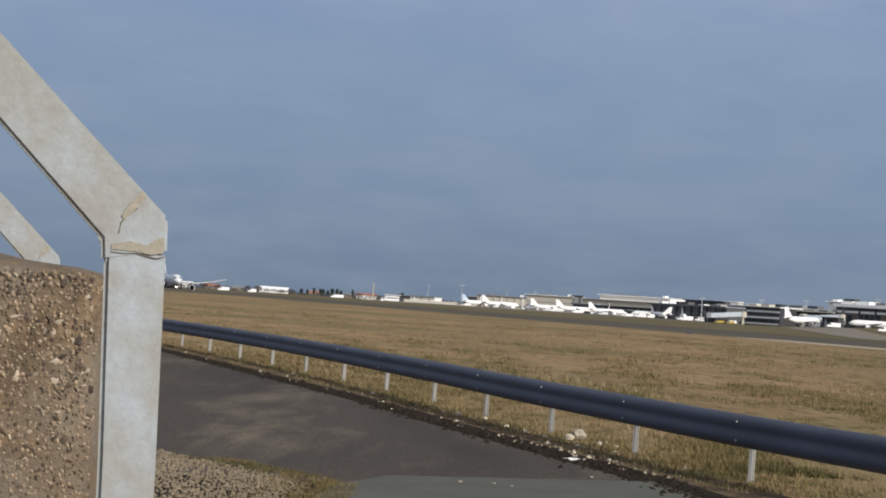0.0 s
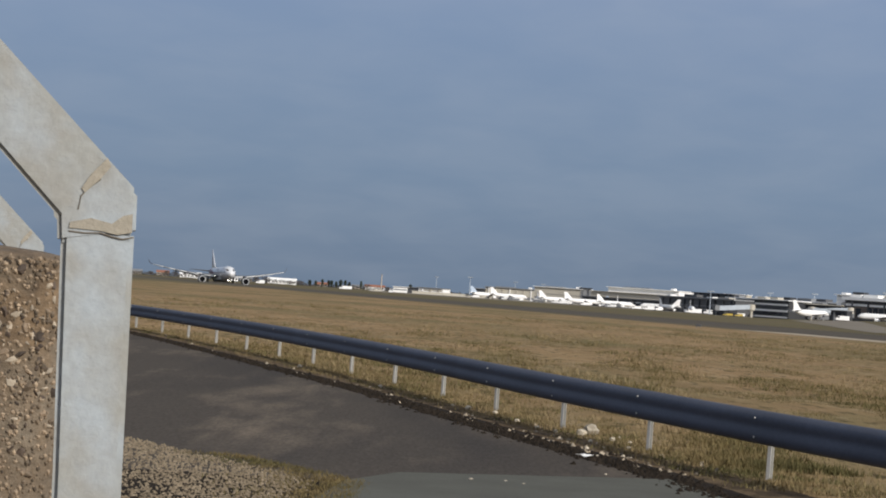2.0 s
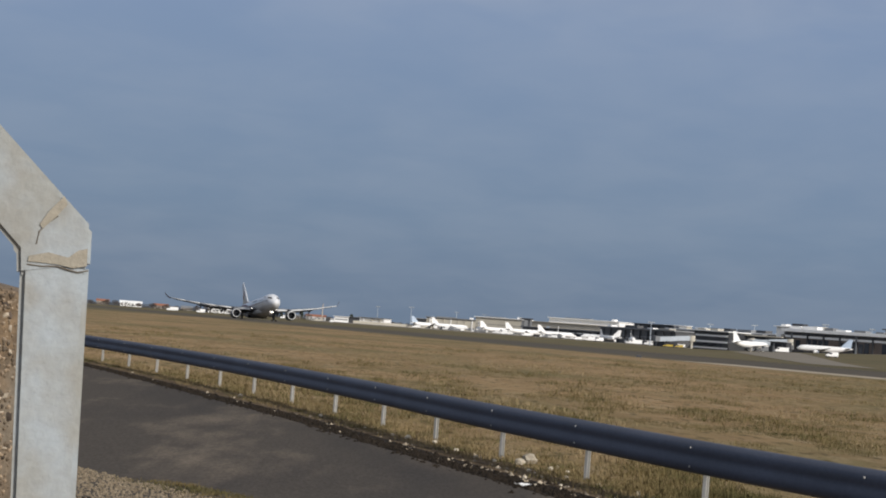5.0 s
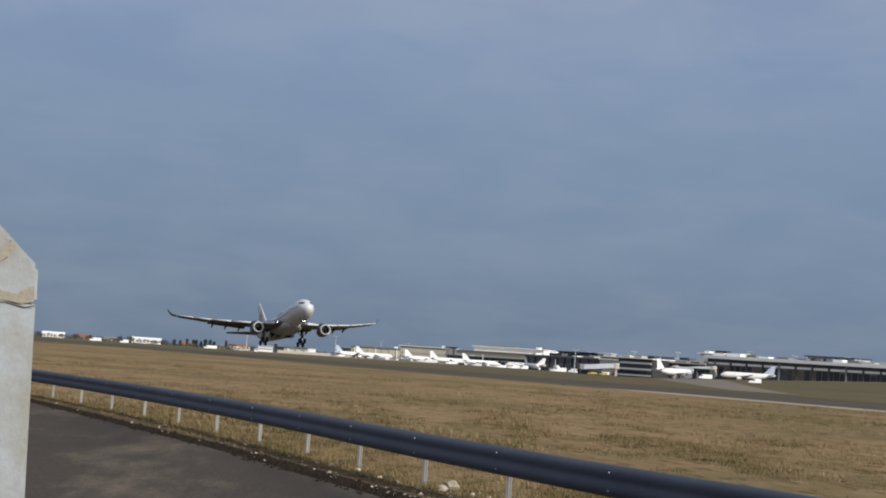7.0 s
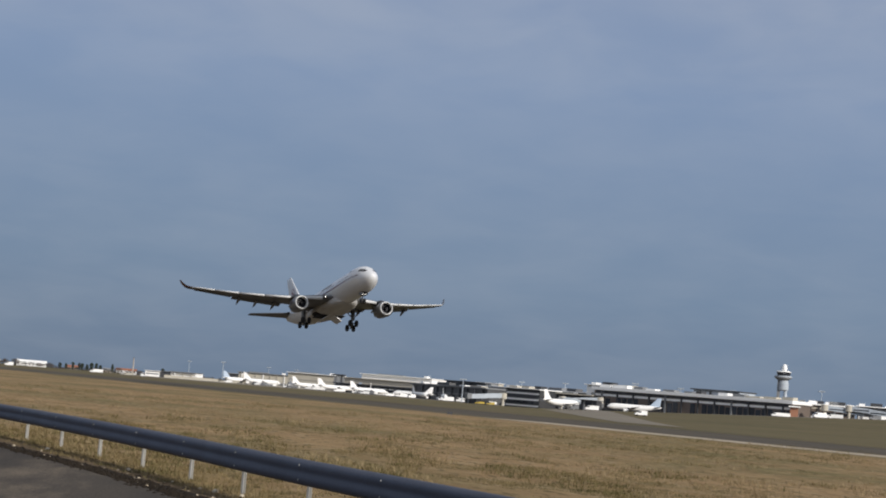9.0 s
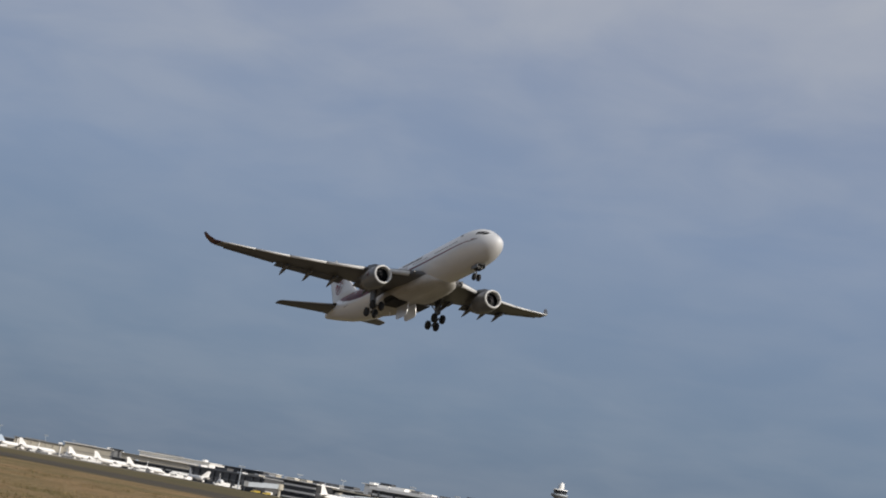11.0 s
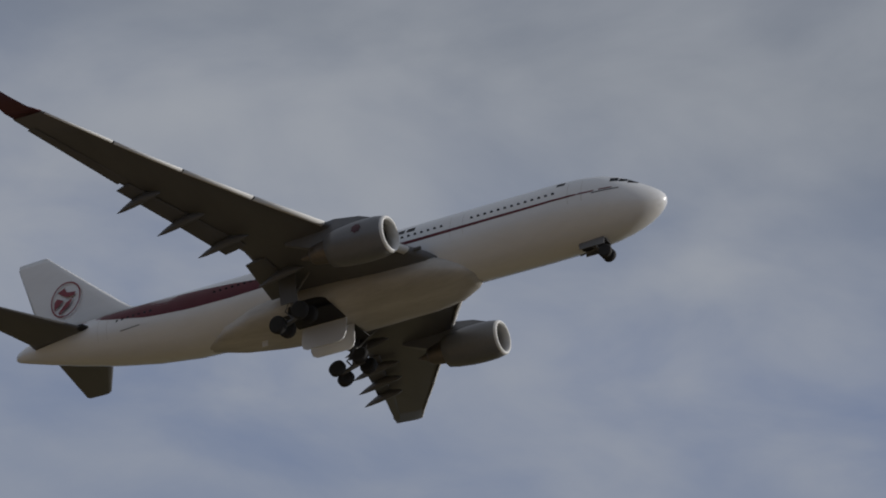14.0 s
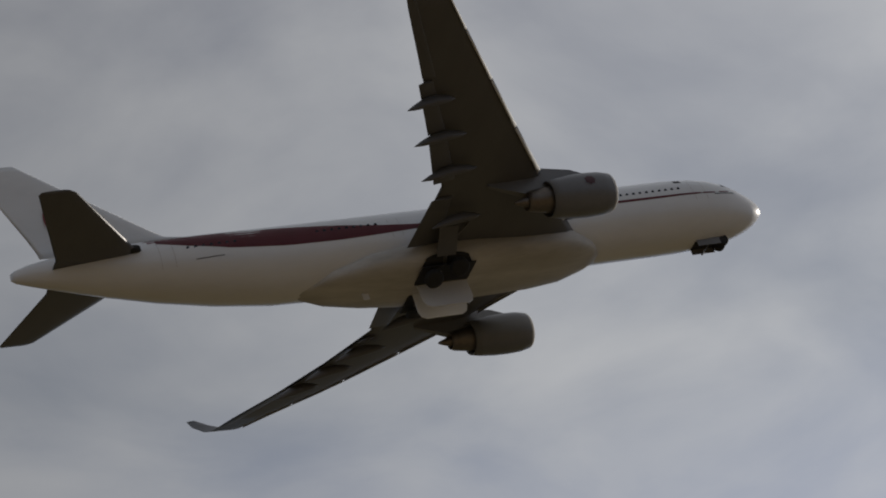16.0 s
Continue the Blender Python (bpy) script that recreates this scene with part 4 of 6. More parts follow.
def build_airliner():
    jet = new("airliner")
    tagged(jet, "white twin-engine wide-body airliner with dark red stripe taking off", "airliner")
    moving = {}
    rings = []
    for s in sorted(set(_fx) | set(range(12, 37, 4))):
        c, r, w = fuse(s)
        rings.append([(-s, w * math.sin(2 * math.pi * k / 48), c + r * math.cos(2 * math.pi * k / 48)) for k in range(48)])
    body = part("fuselage", loft(rings), M["paint"], jet, "glossy white fuselage", smooth=True)
    # belly fairing, with the underside's shade put into its soiled white paint
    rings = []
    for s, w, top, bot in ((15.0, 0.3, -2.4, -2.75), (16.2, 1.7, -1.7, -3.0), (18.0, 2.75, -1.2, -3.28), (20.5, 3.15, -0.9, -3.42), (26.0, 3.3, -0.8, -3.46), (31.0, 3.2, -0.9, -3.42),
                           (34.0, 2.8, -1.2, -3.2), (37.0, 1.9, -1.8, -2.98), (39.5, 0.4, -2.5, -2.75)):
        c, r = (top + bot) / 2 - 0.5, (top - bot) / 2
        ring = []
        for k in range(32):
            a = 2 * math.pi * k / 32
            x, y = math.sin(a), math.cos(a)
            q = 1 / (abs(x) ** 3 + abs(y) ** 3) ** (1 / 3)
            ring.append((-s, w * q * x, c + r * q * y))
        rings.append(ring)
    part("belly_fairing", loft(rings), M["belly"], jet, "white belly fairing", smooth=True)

    stripe_lo = lambda s: float(np.interp(s, (3.6, 10, 20, 30, 33, 36, 40, 44, 47, 49.5), (0.14, 0.10, 0.06, 0.02, -0.10, -0.18, -0.10, 0.30, 1.0, 1.75)))
    stripe_hi = lambda s: float(np.interp(s, (3.6, 10, 20, 30, 33, 36, 40, 44, 47, 49.5), (0.24, 0.30, 0.34, 0.42, 0.75, 1.25, 1.75, 2.05, 2.12, 2.0)))
    for sign in (-1, 1):
        part("stripe", side_band(3.4, 49.5, stripe_lo, stripe_hi, sign, 0.010), M["red"], jet, "dark red cheatline that widens aft")
        part("dorsal_stripe", side_band(46.5, 51.5, lambda s: float(np.interp(s, (46.5, 51.5), (2.25, 1.95))), lambda s: float(np.interp(s, (46.5, 49, 51.5), (2.30, 2.42, 2.2))), sign, 0.012, 12),
             M["red"], jet)
    # cabin windows, doors, windscreen
    win = bmesh.new()
    q = [(0.12, 0.09), (0.12, -0.09), (0.06, -0.17), (-0.06, -0.17), (-0.12, -0.09), (-0.12, 0.09), (-0.06, 0.17), (0.06, 0.17)]
    win.faces.new([win.verts.new((x, 0, z)) for x, z in q])
    g = bmesh.ops.extrude_face_region(win, geom=win.faces[:])
    bmesh.ops.translate(win, verts=[p for p in g["geom"] if isinstance(p, bmesh.types.BMVert)], vec=(0, 0.02, 0))
    bmesh.ops.recalc_face_normals(win, faces=win.faces)
    wme = bpy.data.meshes.new("cabin_window")
    win.to_mesh(wme)
    win.free()
    wme.materials.append(M["glass"])
    rows = [7.9 + 0.56 * k for k in range(13)] + [17.2 + 0.56 * k for k in range(9)] + [23.8 + 0.56 * k for k in range(8)] + [33.0 + 0.56 * k for k in range(9)] + [43.6 + 0.56 * k for k in range(7)]
    for sign in (-1, 1):
        for s in rows:
            z = 0.74 + sag(s)
            c, r, w = fuse(s)
            tilt = -sign * math.degrees(math.atan2((z - c) / r ** 2, math.sqrt(max(1e-4, 1 - ((z - c) / r) ** 2)) / w))
            again("cabin_window", wme, jet, pose(-s, sign * (skin(s, z) - 0.004), z, tilt, 0, 0))
        for s, w, top in ((6.2, 0.55, 1.55), (15.9, 0.55, 1.55), (31.6, 0.4, 1.2), (48.5, 0.5, 1.75)):
            for a, b in ((s - w, s - w + 0.03), (s + w - 0.03, s + w)):
                part("door_seam", side_band(a, b, lambda s_: -0.45, lambda s_: top, sign, 0.009, 2), M["belly"], jet)
        # airline title, as bars
        for a, b in ((19.6, 20.3), (20.5, 21.6), (21.9, 22.4), (22.6, 23.9), (24.2, 25.0), (25.2, 26.1)):
            part("title_bar", side_band(a, b, lambda s_: 1.28, lambda s_: 1.28 + 0.42, sign, 0.010, 4), M["ink"], jet)
        for a, b in ((2.9, 4.9),):
            part("title_bar", side_band(a, b, lambda s_: -0.02, lambda s_: 0.06, sign, 0.012, 6), M["ink"], jet)
        part("flag_mark", side_band(7.1, 7.75, lambda s_: 1.55, lambda s_: 1.95, sign, 0.010, 3), M["ink"], jet)
        part("registration_bar", side_band(44.6, 46.6, lambda s_: -0.22, lambda s_: -0.15, sign, 0.010, 5), M["nacelle"], jet)
        # windscreen panes
        for a, b, lo_, hi_ in ((1.75, 2.38, 0.48, 0.98), (2.44, 3.0, 0.72, 1.22), (3.06, 3.62, 0.82, 1.30)):
            part("windscreen_pane", side_band(a, b, lambda s_: lo_ - 0.06 * (b - s_), lambda s_: min(hi_, fuse(s_)[0] + fuse(s_)[1] * 0.95 - sag(s_)), sign, 0.012, 4), M["glass"], jet)
    # wings
    for sign in (-1, 1):
        sx = lambda st: [(x, sign * y, z, c, t, tw) for x, y, z, c, t, tw in st]
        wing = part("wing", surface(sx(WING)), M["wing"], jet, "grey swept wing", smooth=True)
        # leading-edge slats, let down and forward for take-off
        for ya, yb in ((4.4, 8.3), (10.0, 14.6), (14.7, 19.2), (19.3, 23.6), (23.7, 28.0)):
            rings = []
            for y in (ya, (ya + yb) / 2, yb):
                x, z, c = wing_at(y)
                ring = []
                for px, up in ((0.085, 1), (0.05, 1), (0.022, 1), (0.006, 1), (0.0, 1), (0.005, -1), (0.018, -1), (0.040, -1)):
                    t = 0.112 * 5 * (0.2969 * math.sqrt(px) - 0.126 * px - 0.3516 * px * px)
                    ring.append((x - px * c + 0.012 * c + 0.03, sign * y, z - 0.012 * c + up * t * 1.08 * c))
                rings.append(ring)
            bm = loft(rings, caps=False, closed=False)
            bmesh.ops.solidify(bm, geom=bm.faces[:], thickness=0.02)
            part("slat", bm, M["bare"], wing, "bright lowered leading-edge slat", smooth=True)
        # flaps drooped for take-off
        for ya, yb in ((3.4, 8.2), (10.2, 14.9), (15.0, 19.6)):
            st = []
            for y in (ya, yb):
                x, z, c = wing_at(y)
                st.append((x - c * 0.86, sign * y, z - 0.012 * c - 0.06, c * (0.20 if ya < 4 else 0.24), 0.12, 7 if ya < 4 else 13))
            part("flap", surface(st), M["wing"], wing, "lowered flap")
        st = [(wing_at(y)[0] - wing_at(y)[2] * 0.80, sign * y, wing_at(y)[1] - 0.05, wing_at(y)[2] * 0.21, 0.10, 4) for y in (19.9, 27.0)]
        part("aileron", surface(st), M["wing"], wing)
        # flap track fairings
        for y, L in ((6.6, 4.0), (11.6, 4.4), (15.0, 4.1), (18.3, 3.7)):
            x, z, c = wing_at(y)
            rings = []
            for k, (q, r) in enumerate(((0, 0.03), (0.12, 0.2), (0.35, 0.32), (0.6, 0.31), (0.85, 0.16), (1.0, 0.02))):
                px = x - c * 0.62 - q * L
                pz = z - 0.055 * c - 0.22 - max(0, q - 0.45) * 1.25
                rings.append([(px, sign * y + 0.75 * r * math.cos(a), pz + 1.25 * r * math.sin(a)) for a in (2 * math.pi * j / 12 for j in range(12))])
            part("flap_track_fairing", loft(rings), M["wing"], wing, smooth=True)
        # winglet
        wl = surface(((-35.45, sign * 28.2, 1.94, 2.4, 0.09, 0), (-36.35, sign * 28.75, 2.27, 2.0, 0.08, 0), (-37.6, sign * 29.35, 3.17, 1.45, 0.07, 0), (-38.5, sign * 29.65, 3.92, 0.75, 0.06, 0)))
        part("winglet", wl, M["maroon"] if sign < 0 else M["nacelle"], wing, "dark red winglet" if sign < 0 else "grey winglet", smooth=True)
        # engine
        eng = part("engine", revolve(((-18.0, 1.20), (-18.02, 1.30), (-18.25, 1.42), (-18.9, 1.54), (-19.9, 1.58), (-21.0, 1.55), (-22.2, 1.42), (-22.95, 1.27), (-22.95, 1.22),
                                              (-21.5, 1.25), (-19.4, 1.22)), caps=False), M["nacelle"], jet, "grey engine nacelle", smooth=True)
        part("intake_lip", revolve(((-18.22, 1.415), (-18.08, 1.385), (-17.98, 1.30), (-17.97, 1.25), (-18.0, 1.19), (-18.3, 1.13), (-18.9, 1.12), (-18.9, 1.15), (-18.3, 1.2), (-18.2, 1.3)), caps=False),
             M["bare"], eng, "polished intake lip", smooth=True)
        part("intake_duct", revolve(((-18.25, 1.185), (-18.9, 1.20), (-19.6, 1.22)), caps=False), M["fan"], eng, "dark intake duct", smooth=True)
        part("fan", revolve(((-19.05, 0.05), (-18.75, 0.04), (-18.85, 0.12), (-19.2, 0.34), (-19.22, 1.22), (-19.35, 1.22), (-19.35, 0.05))), M["fan"], eng, "dark fan disc", smooth=False)
        for k in range(22):
            a = 2 * math.pi * k / 22
            b = bmesh.new()
            vs = [b.verts.new((-19.14 + dx, r * math.cos(a + da), r * math.sin(a + da))) for dx, r, da in ((0.02, 0.33, 0), (0.05, 1.14, 0.06), (-0.06, 1.14, 0.24), (-0.06, 0.33, 0.2))]
            b.faces.new(vs)
            bmesh.ops.solidify(b, geom=b.faces[:], thickness=0.02)
            part("fan_blade", b, M["fan"], eng)
        part("core_nozzle", revolve(((-21.8, 1.02), (-23.0, 0.95), (-24.3, 0.74), (-24.6, 0.62), (-24.6, 0.55), (-23.6, 0.5)), caps=False), M["hot"], eng, "bare metal core nozzle", smooth=True)
        part("exhaust_cone", revolve(((-23.6, 0.48), (-24.6, 0.40), (-25.5, 0.10), (-25.6, 0.02))), M["hot"], eng, smooth=True)
        for sgn in (sign,):
            bm = bmesh.new()
            spot = lambda q, k: (-20.05 + q * math.cos(k * math.pi / 7), sgn * 1.606 * math.cos(0.16 + q / 1.6 * math.sin(k * math.pi / 7)), 1.606 * math.sin(0.16 + q / 1.6 * math.sin(k * math.pi / 7)))
            mid = bm.verts.new(spot(0.0, 0))
            inner = [bm.verts.new(spot(0.22 - 0.05 * (k % 2), k)) for k in range(14)]
            outer = [bm.verts.new(spot(0.44 - 0.10 * (k % 2), k)) for k in range(14)]
            for k in range(14):
                bm.faces.new((mid, inner[k], inner[(k + 1) % 14]))
                bm.faces.new((inner[k], outer[k], outer[(k + 1) % 14], inner[(k + 1) % 14]))
            bmesh.ops.recalc_face_normals(bm, faces=bm.faces)
            part("engine_emblem", bm, M["maroon"], eng, "small dark red emblem")
        eng.matrix_basis = pose(0, sign * 9.15, -3.45)
        # pylon
        rings = []
        for s, w, top, bot in ((18.9, 0.10, -1.92, -2.2), (20.5, 0.28, -1.35, -2.6), (22.6, 0.34, -1.02, -2.9), (24.6, 0.28, -1.15, -2.9), (27.0, 0.10, -1.35, -1.9)):
            rings.append([(-s, sign * 9.15 + a * w, z) for a, z in ((-1, bot), (1, bot), (1, top), (-1, top))])
        part("pylon", loft(rings), M["nacelle"], jet)
        # wing-root landing light, set deeper in the far root
        lamp_in_tube("landing_light", "lit landing light", -18.85, sign * 3.9, -1.86, 0.12 if sign < 0 else 0.10, 0.48 if sign < 0 else 0.60, wing, M["wing"])
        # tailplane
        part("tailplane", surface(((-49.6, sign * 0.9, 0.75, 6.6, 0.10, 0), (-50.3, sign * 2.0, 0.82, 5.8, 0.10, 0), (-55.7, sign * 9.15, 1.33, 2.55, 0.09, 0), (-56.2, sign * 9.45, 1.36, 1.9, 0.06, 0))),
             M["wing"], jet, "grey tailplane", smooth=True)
        part("root_seal", surface(((-50.0, sign * 1.85, 0.80, 1.7, 0.30, 0), (-50.25, sign * 2.5, 0.85, 1.4, 0.26, 0))), M["tyre"], jet, "dark seal at the tailplane root", smooth=True)
    # fin
    fin = part("fin", surface(((-42.5, 0, 2.35, 14.0, 0.03, 0), (-47.3, 0, 2.95, 9.35, 0.075, 0), (-48.6, 0, 3.9, 8.4, 0.09, 0), (-55.9, 0, 9.7, 3.55, 0.09, 0), (-56.5, 0, 10.2, 2.9, 0.06, 0)), upright=True),
               M["paint"], jet, "white fin with red round emblem", smooth=True)
    for sign in (-1, 1):
        cx, cz = -54.0, 5.35

        def on_fin(x, z, off=0.02):
            le = float(np.interp(z, (2.95, 3.9, 9.7, 10.2), (-47.3, -48.6, -55.9, -56.5)))
            ch = float(np.interp(z, (2.95, 3.9, 9.7, 10.2), (9.35, 8.4, 3.55, 2.9)))
            q = min(1.0, max(0.0, (le - x) / ch))
            t = 0.09 * 5 * (0.2969 * math.sqrt(q) - 0.126 * q - 0.3516 * q * q + 0.2843 * q ** 3 - 0.1015 * q ** 4) * 1.13 * ch
            return (x, sign * (t + off), z)

        bm = bmesh.new()
        n = 40
        ring = [[bm.verts.new(on_fin(cx + r * math.cos(2 * math.pi * k / n) * 0.98, cz + r * math.sin(2 * math.pi * k / n) * 1.05)) for k in range(n)] for r in (1.60, 1.47)]
        for k in range(n):
            bm.faces.new((ring[0][k], ring[0][(k + 1) % n], ring[1][(k + 1) % n], ring[1][k]))
        part("emblem_ring", bm, M["crimson"], fin, "red ring")
        for shape in (((-0.91, 0.82), (-0.18, 1.15), (0.09, 0.64), (1.09, 0.46), (0.82, 0.13), (0.09, 0.18), (-0.36, 0.46)),
                      ((-1.19, -0.09), (-0.91, 0.27), (-0.18, -0.09), (-0.91, -0.64), (-1.08, -0.95)), ((0.82, 0.0), (0.46, -0.73), (-0.50, -1.32), (-0.70, -1.15), (0.09, -0.36))):
            bm = bmesh.new()
            bm.faces.new([bm.verts.new(on_fin(cx + x, cz + z, 0.03)) for x, z in shape])
            part("emblem_mark", bm, M["crimson"], fin)
    # landing gear
    def wheel(r, w, parent, m, name="wheel"):
        bm = revolve(((-w / 2, r * 0.62), (-w / 2, r * 0.86), (-w * 0.32, r), (w * 0.32, r), (w / 2, r * 0.86), (w / 2, r * 0.62)), 24)
        ty = part(name, bm, M["tyre"], parent, "black tyre", smooth=True)
        part("hub", revolve(((-w * 0.42, 0.05), (-w * 0.44, r * 0.6), (w * 0.44, r * 0.6), (w * 0.42, 0.05)), 20), M["leg"], ty, "grey hub")
        ty.matrix_basis = m
        return ty

    for sign in (-1, 1):
        leg = part("main_gear_leg", tube(((0, 0, 0.3), (0.05, 0, -1.5), (0.1, 0, -3.35)), (0.27, 0.24, 0.17), 14), M["leg"], jet, "grey main gear leg", smooth=True)
        part("side_brace", tube(((0, -sign * 1.7, 0.0), (0.02, -sign * 0.1, -1.6)), 0.10, 8), M["leg"], leg)
        part("drag_brace", tube(((1.8, 0, 0.0), (0.06, 0, -1.7)), 0.10, 8), M["leg"], leg)
        part("torque_link", tube(((-0.25, 0, -1.9), (-0.65, 0, -2.6), (-0.1, 0, -3.25)), 0.07, 8), M["leg"], leg)
        part("bogie_beam", tube(((1.0, 0, -3.05), (-0.98, 0, -3.75)), 0.17, 10), M["leg"], leg)
        for fx, fz in ((1.0, -3.05), (-0.98, -3.75)):
            for wy in (-0.70, 0.70):
                wheel(0.70, 0.52, leg, pose(fx, wy, fz, 0, 0, 90))
        leg.matrix_basis = pose(-29.0, sign * 5.2, -2.05)
        moving["main_gear", sign] = leg
        bm = bmesh.new()
        rim = [(1.95, 0.0), (1.95, -1.5), (1.78, -1.92), (1.4, -2.1), (-1.4, -2.1), (-1.78, -1.92), (-1.95, -1.5), (-1.95, 0.0)]
        f_ = bm.faces.new([bm.verts.new((px, -0.05, pz)) for px, pz in rim])
        g_ = bmesh.ops.extrude_face_region(bm, geom=[f_])
        bmesh.ops.translate(bm, verts=[q_ for q_ in g_["geom"] if isinstance(q_, bmesh.types.BMVert)], vec=(0, 0.1, 0))
        bmesh.ops.recalc_face_normals(bm, faces=bm.faces)
        door = part("gear_door", bm, M["paint"], jet, "white open main gear door")
        door.matrix_basis = pose(-28.6, sign * 0.55, -3.88)
        moving["gear_door", sign] = door
        # curved sheet on the closed belly, coloured as the shade of a wheel well
        bm = bmesh.new()
        grid = []
        for i in range(13):
            u = -1 + 2 * i / 12
            h = math.sqrt(max(0.0, 1 - abs(u) ** 3))
            row = []
            for j in range(9):
                a_ = radians(136 + 27 * h * (-1 + 2 * j / 8))
                x_, y_ = math.sin(a_), math.cos(a_)
                q_ = 1 / (abs(x_) ** 3 + abs(y_) ** 3) ** (1 / 3)
                row.append(bm.verts.new((-28.7 + 2.0 * u, sign * 3.30 * q_ * x_, -2.645 + 1.345 * q_ * y_)))
            grid.append(row)
        for ra, rb in zip(grid, grid[1:]):
            for j in range(8):
                bm.faces.new((ra[j], ra[j + 1], rb[j + 1], rb[j]))
        bmesh.ops.remove_doubles(bm, verts=bm.verts, dist=0.004)
        bmesh.ops.recalc_face_normals(bm, faces=bm.faces)
        part("wheel_well", bm, M["dark"], jet, "near-black sheet painted as the shade of the open wheel well")
        # leg door in dark wing grey, standing in for the shade on it
        part("leg_door", box(-0.75, 0.75, sign * 0.42 - 0.04, sign * 0.42 + 0.04, -2.2, 0.1, 0.03), M["wing"], leg, "door on the gear leg, its shade painted dark")
        # flat black slab in place of a shaded hollow
        part("gear_bay", box(-30.8, -26.6, min(sign * 0.7, sign * 3.0), max(sign * 0.7, sign * 3.0), -3.985, -3.90), M["dark"], jet, "near-black slab painted as the shade in the wheel bay")
    nose_leg = part("nose_gear_leg", tube(((0, 0, 0.4), (0.0, 0, -0.9), (0.05, 0, -1.75)), (0.14, 0.12, 0.09), 12), M["leg"], jet, "grey nose gear leg", smooth=True)
    part("drag_brace", tube(((-1.1, 0, 0.1), (0.0, 0, -0.8)), 0.07, 8), M["leg"], nose_leg)
    part("axle", tube(((0.05, -0.35, -1.75), (0.05, 0.35, -1.75)), 0.08, 8), M["leg"], nose_leg)
    for wy in (-0.36, 0.36):
        wheel(0.52, 0.36, nose_leg, pose(0.05, wy, -1.75, 0, 0, 90))
    for wy in (-0.27, 0.27):
        lamp_in_tube("taxi_light", "lit taxi light", 0.06, wy, -0.55, 0.22, 1.05, nose_leg, M["dark"])
    nose_leg.matrix_basis = pose(-6.3, 0, -3.1)
    moving["nose_gear"] = nose_leg
    for sign in (-1, 1):
        # doors take nacelle grey to paint in their shaded side
        part("nose_gear_door", box(-6.9, -4.9, sign * 0.62 - 0.03, sign * 0.62 + 0.03, -3.72, -3.14, 0.02), M["nacelle"], jet, "nose gear door greyed for its shaded side")
    # nose bay shade as a black slab, no hollow behind it
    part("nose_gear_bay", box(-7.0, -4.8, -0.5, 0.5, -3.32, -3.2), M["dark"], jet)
    part("antenna_blade", box(-12.5, -12.0, -0.02, 0.02, 2.2, 2.62, 0.008), M["paint"], jet)
    part("antenna_blade", box(-34.6, -34.1, -0.02, 0.02, -4.2, -3.6, 0.008), M["paint"], jet)
    return jet, moving


